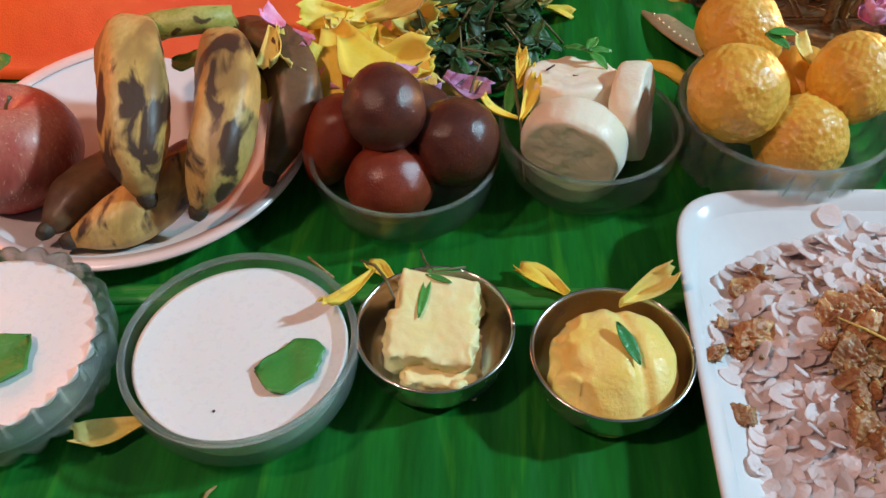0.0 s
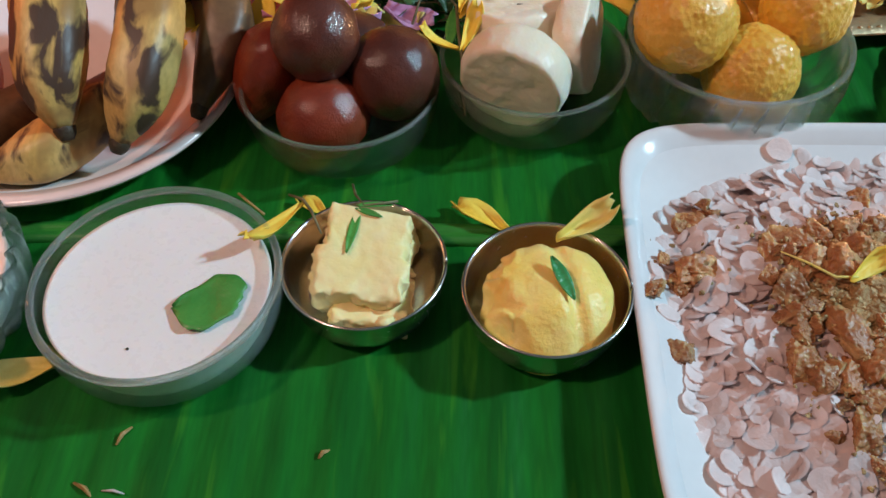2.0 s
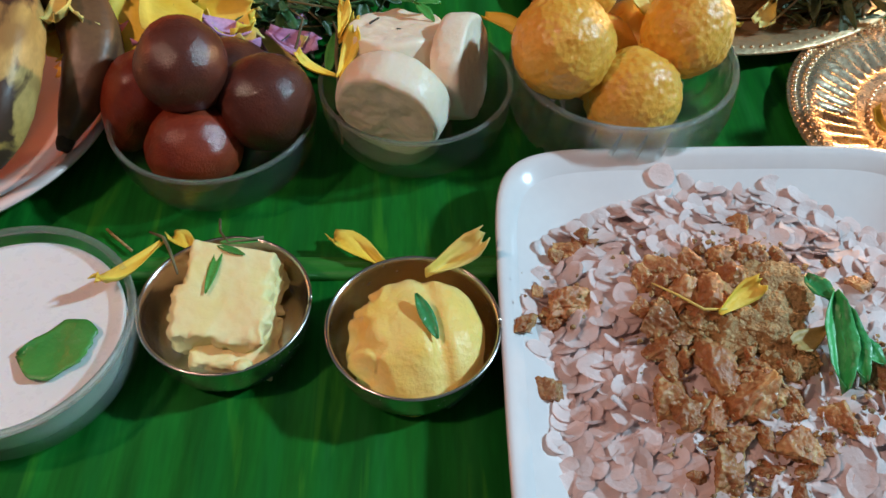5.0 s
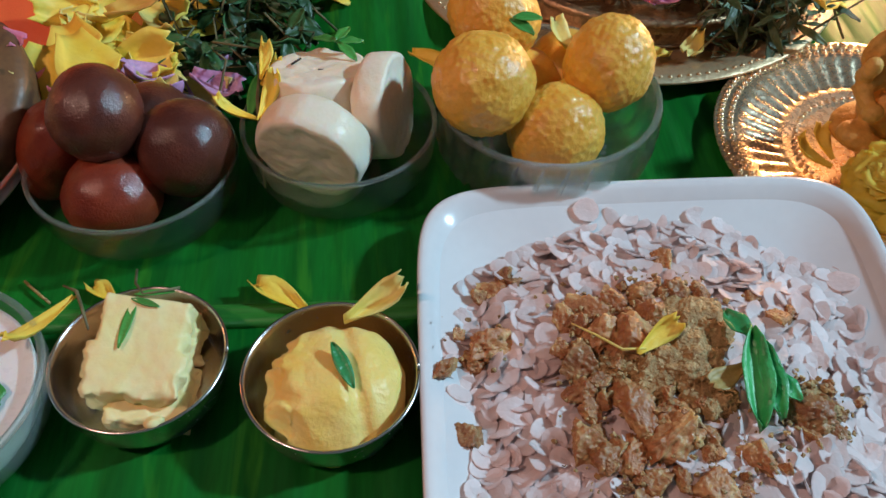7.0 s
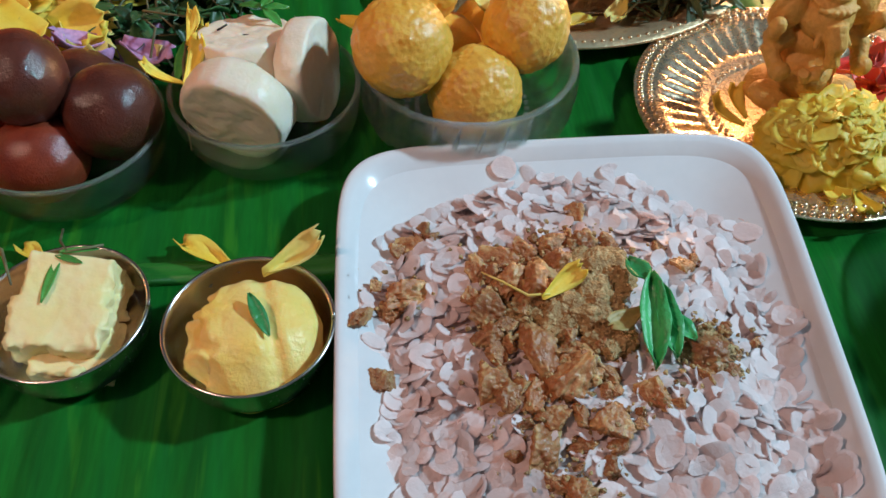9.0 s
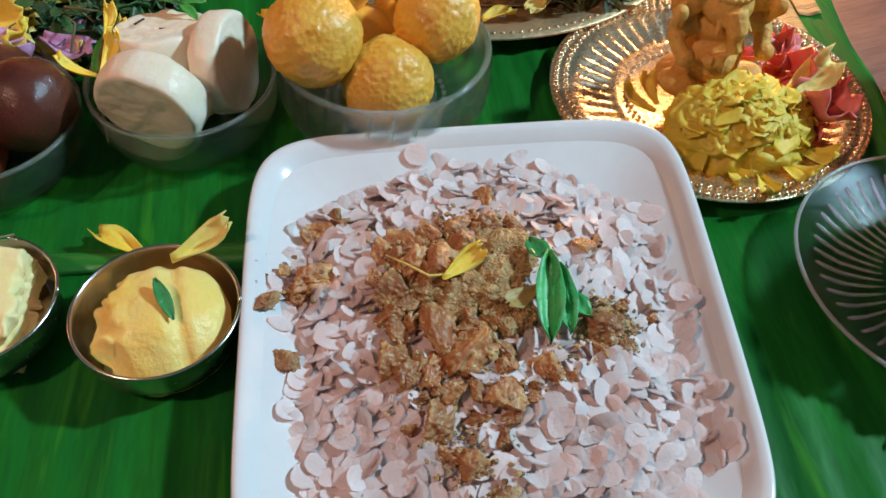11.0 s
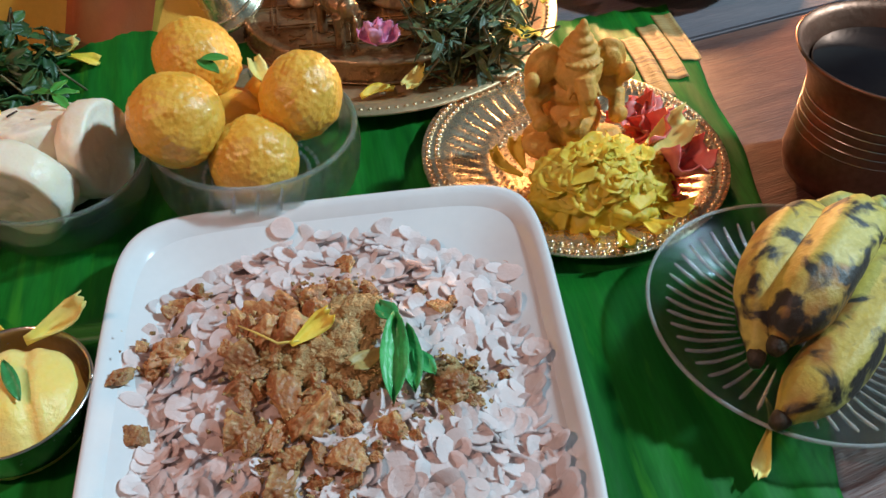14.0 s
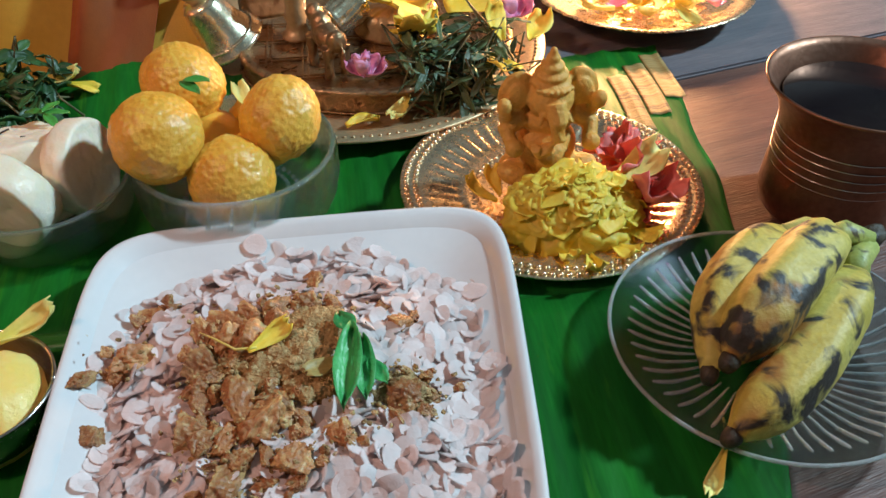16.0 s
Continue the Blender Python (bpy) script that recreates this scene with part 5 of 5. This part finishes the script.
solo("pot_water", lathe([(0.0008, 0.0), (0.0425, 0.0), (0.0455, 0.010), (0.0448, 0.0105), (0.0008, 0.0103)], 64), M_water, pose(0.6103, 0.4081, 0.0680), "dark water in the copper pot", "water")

# ---- lamp plate at the back ----
fpl = thing("lamp_plate", pose(0.580, 0.722, 0.000), "golden plate of petals lit by a flame", "plate")
part("body", lathe([(0.0008, 0.001), (0.060, 0.001), (0.066, 0.002), (0.092, 0.014), (0.1010, 0.0188), (0.1000, 0.0202), (0.090, 0.0160), (0.066, 0.0050), (0.0008, 0.0035)], 160, lambda i, a, r, z: (r * (1 + (0.008 * abs(math.sin(24 * a)) if 3 <= i <= 6 else 0)), z)), M_brass, fpl)
for k in range(46):
    a, d = gr.uniform(0, 2 * math.pi), math.sqrt(gr.random()) * 0.066
    petal(("p", "y", "k")[min(2, k % 7 // 3)], pose(0.580 + d * math.cos(a), 0.716 + d * math.sin(a), 0.012 + gr.uniform(0, 0.012), gr.uniform(-40, 40), gr.uniform(-30, 40), gr.uniform(0, 360)), "petal lit by flame on the golden plate", "petals on the lamp plate", 1.0, k)

# ---- big tray with ornate stand ----
ty = thing("brass_tray", pose(0.318, 0.656, 0.001), "large old brass tray with a beaded rim", "tray")
ty_body = part("body", lathe([(0.0008, 0.001), (0.118, 0.001), (0.126, 0.003), (0.138, 0.0090), (0.1545, 0.0112), (0.1562, 0.0125), (0.1550, 0.0140), (0.1380, 0.0112), (0.1265, 0.0055), (0.118, 0.0032), (0.0008, 0.003)], 160), M_brassold, ty)
bead_ring(ty_body, 0.1485, 0.0130, 150, 0.0014, M_brassold)

st = thing("ornate_stand", pose(0.335, 0.640, 0.004), "dark engraved bronze stand with a floral band", "stand")


def oval(prof, sx, sy, seg=160, rip=None):
    bm = lathe(prof, seg, rip)
    for v in bm.verts:
        v.co.x, v.co.y = v.co.x * sx, v.co.y * sy
    return bm


def relief(i, a, r, z):
    return (r + (0.0022 * noise.noise(Vector((40 * math.cos(a), 40 * math.sin(a), z * 500))) + 0.001 * math.sin(70 * a + (i % 2) * 3) if 2 <= i <= 8 else 0), z)


part("band", oval([(0.0008, 0.0), (0.100, 0.0), (0.103, 0.002), (0.1015, 0.004), (0.1022, 0.0065), (0.1012, 0.009), (0.1022, 0.0115), (0.1012, 0.014), (0.1025, 0.016), (0.1040, 0.018), (0.1020, 0.0200), (0.0970, 0.0205), (0.0950, 0.0190), (0.0008, 0.0188)], 1.06, 0.88, 220, relief), M_bronze, st)
part("bead_rows", oval([(0.1030, 0.0015), (0.1050, 0.0025), (0.1030, 0.0035)], 1.06, 0.88, 200, lambda i, a, r, z: (r + 0.0008 * math.sin(90 * a), z)), M_bronze, st)
for k in range(7):
    x = -0.088 + 0.028 * k
    w = 0.085 * 0.88 * math.sqrt(max(0.05, 1 - (x / 0.104) ** 2))
    for dx in (0, 0.004):
        part("engraved_line", slab(x + dx, x + dx + 0.0014, -w, w, 0.0186, 0.0200), M_bronze, st, smooth=False)
for k in range(5):
    y = -0.062 + 0.030 * k
    w = 0.100 * math.sqrt(max(0.05, 1 - (y / 0.086) ** 2))
    for dy in (0, 0.004):
        part("engraved_line", slab(-w, w, y + dy, y + dy + 0.0014, 0.0187, 0.0203), M_bronze, st, smooth=False)
for k in range(12):
    x, y = -0.070 + 0.028 * (k % 6), -0.045 + 0.030 * (k // 6)
    for t in (35, -35):
        part("engraved_cross", slab(-0.007, 0.007, -0.0007, 0.0007, 0.0186, 0.0198), M_bronze, st, m=pose(x, y, 0, 0, 0, t), smooth=False)

bl = thing("brass_bell", pose(0.216, 0.655, 0.020, 8, -24, 0) @ Matrix.Scale(1.25, 4), "small bright brass hand bell on the tray", "bell")
part("skirt", lathe([(0.0008, 0.034), (0.006, 0.0345), (0.0105, 0.034), (0.0125, 0.031), (0.0140, 0.024), (0.0165, 0.014), (0.0195, 0.007), (0.0235, 0.002), (0.0250, 0.0), (0.0240, -0.0006), (0.0220, 0.001), (0.0150, 0.013), (0.0120, 0.028), (0.0008, 0.031)], 64), M_brassbright, bl)
part("waist_ring", lathe([(0.0205, 0.005), (0.0222, 0.006), (0.0205, 0.0072)], 64), M_brassbright, bl)
part("grip", lathe([(0.0008, 0.034), (0.005, 0.034), (0.0075, 0.040), (0.0050, 0.046), (0.0035, 0.052), (0.0060, 0.058), (0.0045, 0.066), (0.0008, 0.070)], 32), M_brassold, bl)


def beast():
    bm = bmesh.new()
    for x, y, z, a, b, c in [(0, 0, 0.024, 0.016, 0.009, 0.009), (0.016, 0, 0.034, 0.007, 0.006, 0.008), (0.022, 0, 0.032, 0.006, 0.004, 0.004), (-0.015, 0, 0.026, 0.006, 0.007, 0.008), (0.008, 0, 0.030, 0.008, 0.007, 0.008)]:
        bmesh.ops.create_icosphere(bm, subdivisions=3, radius=1, matrix=pose(x, y, z) @ Matrix.Diagonal((a, b, c, 1)))
    for x in (-0.012, 0.012):
        for y in (-0.006, 0.006):
            tube([(x, y, 0.022), (x * 1.05, y, 0.010), (x, y, 0.0), (x + 0.002, y, 0.0)], [0.0048, 0.0034, 0.0038, 0.0036], 10, bm)
    tube([(-0.018, 0, 0.030), (-0.024, 0, 0.022), (-0.022, 0, 0.010)], [0.002, 0.0016, 0.0022], 8, bm)
    return bm


be = solo("brass_animal_figurine", beast(), M_bronze, pose(0.296, 0.592, 0.0235, 0, 0, 115) @ Matrix.Scale(1.1, 4), "small old brass animal figurine on the stand", "figurine")
rm2 = be.modifiers.new("melt", "REMESH")
rm2.mode, rm2.voxel_size, rm2.use_smooth_shade = "VOXEL", 0.0009, True
solo("ornate_pillar", lathe([(0.0008, 0), (0.012, 0), (0.0125, 0.003), (0.009, 0.006), (0.0075, 0.012), (0.0090, 0.018), (0.0070, 0.026), (0.0085, 0.034), (0.0075, 0.050), (0.010, 0.056), (0.0008, 0.058)], 40), M_brassold, pose(0.272, 0.648, 0.0235), "turned old brass pillar on the stand", "pillar")
solo("ornate_drum", lathe([(0.0008, 0), (0.013, 0), (0.0148, 0.002), (0.0135, 0.005), (0.0140, 0.010), (0.0132, 0.016), (0.0140, 0.022), (0.0135, 0.027), (0.0148, 0.030), (0.0130, 0.032), (0.0008, 0.032)], 96, lambda i, a, r, z: (r + (0.0009 * math.sin(14 * a + i * 1.6) if 3 < i < 8 else 0), z)), M_brassbright, pose(0.298, 0.628, 0.042, 0, 72, 30), "bright engraved brass drum on the stand", "drum")
solo("ornate_pedestal", lathe([(0.0008, 0), (0.034, 0), (0.036, 0.004), (0.032, 0.008), (0.034, 0.014), (0.030, 0.020), (0.0008, 0.022)], 96, lambda i, a, r, z: (r + 0.0012 * math.sin(18 * a) * (1 < i < 6), z)), M_brassold, pose(0.352, 0.655, 0.0235), "round engraved brass seat on the stand", "stand")
solo("curved_wing", sheet(lambda u, v: (0.225 + 0.055 * u, 0.690 - 0.035 * u + 0.012 * v, 0.020 + 0.05 * v + 0.02 * u + 0.002 * math.sin(40 * v)), 16, 16, 0.003), M_brassold, ID, "curved ribbed old brass wing behind the bell", "ornament")

herb_bunch("basil_garland", 0.350, 0.430, 0.535, 0.618, 0.046, 230, 9, "wilted dark green holy basil on the brass tray", 0.019, (0.16, 0.40), M_wilt)
for k in range(5):
    petal("k", pose(0.322, 0.566, 0.028, 0, 0, 0) @ pose(0, 0, 0, gr.uniform(-30, 30), gr.uniform(-60, -10), 72 * k), "bright pink petal of a blossom on the stand", "pink blossom on the stand", 1.1, k)
for k in range(5):
    petal("k", pose(0.445, 0.640, 0.030, 0, 0, 0) @ pose(0, 0, 0, gr.uniform(-30, 30), gr.uniform(-60, -10), 72 * k), "pink petal of a blossom on the tray's rim", "pink blossom on the tray", 1.35, k)
for k, (x, y, z, rz, s) in enumerate([(0.344, 0.606, 0.042, 20, 1.6), (0.352, 0.585, 0.044, 80, 1.5), (0.389, 0.622, 0.050, 10, 1.8), (0.381, 0.628, 0.048, 250, 1.7), (0.408, 0.636, 0.048, 150, 1.6), (0.419, 0.560, 0.038, 270, 1.4), (0.426, 0.580, 0.042, 100, 1.3),
                                      (0.370, 0.612, 0.050, 230, 1.7), (0.354, 0.600, 0.046, 300, 1.4), (0.452, 0.602, 0.030, 60, 1.6), (0.345, 0.640, 0.050, 330, 1.4), (0.360, 0.648, 0.052, 200, 1.5)]):
    petal("w" if k % 3 else "y", pose(x, y, z, gr.uniform(-35, 35), gr.uniform(-35, 25), rz), "yellow petal scattered over the bronze stand", "yellow petals on the tray", s * 0.85, k)
petal("y2", to((0.305, 0.527, 0.010), (0.322, 0.536, 0.013)), "yellow petal on the brass tray", "yellow petals on the tray", 1.0, 1)
petal("p", to((0.352, 0.552, 0.016), (0.341, 0.534, 0.010)), "pale yellow petal on the brass tray", "yellow petals on the tray", 1.0, 3)
petal("p", to((0.250, 0.528, 0.010), (0.264, 0.520, 0.012)), "pale yellow petal on the brass tray", "yellow petals on the tray", 0.9, 0)

# ---- basil sprig on the rice ----
bs = thing("basil_sprig", ID, "fresh bright green basil sprig on the flattened rice", "leaf")
for a, b, L, W, fold in [((0.2995, 0.2925, 0.0425), (0.2925, 0.2465, 0.0370), 0.046, 0.0135, 0.9), ((0.3035, 0.2880, 0.0400), (0.3030, 0.2490, 0.0360), 0.036, 0.0115, 0.7), ((0.2990, 0.2900, 0.0410), (0.2925, 0.3060, 0.0400), 0.017, 0.011, 0.5), ((0.3055, 0.2740, 0.0380), (0.3140, 0.2590, 0.0370), 0.016, 0.009, 0.4)]:
    part("leaf", blade_bm(L, W, fold, 0.06, wave=0.05), M_basil, bs, m=to(a, b))
part("stem", tube([(0.299, 0.296, 0.0415), (0.3005, 0.290, 0.0425), (0.3025, 0.283, 0.0410)], 0.0008, 6), M_basil, bs)
solo("wilted_petal", petal_bm(0.020, 0.011, 0.3, 0.4, 0.05, 5), M_dull, to((0.2935, 0.2770, 0.0385), (0.2760, 0.2670, 0.0380)), "wilted olive-brown petal beside the basil sprig", "petal")
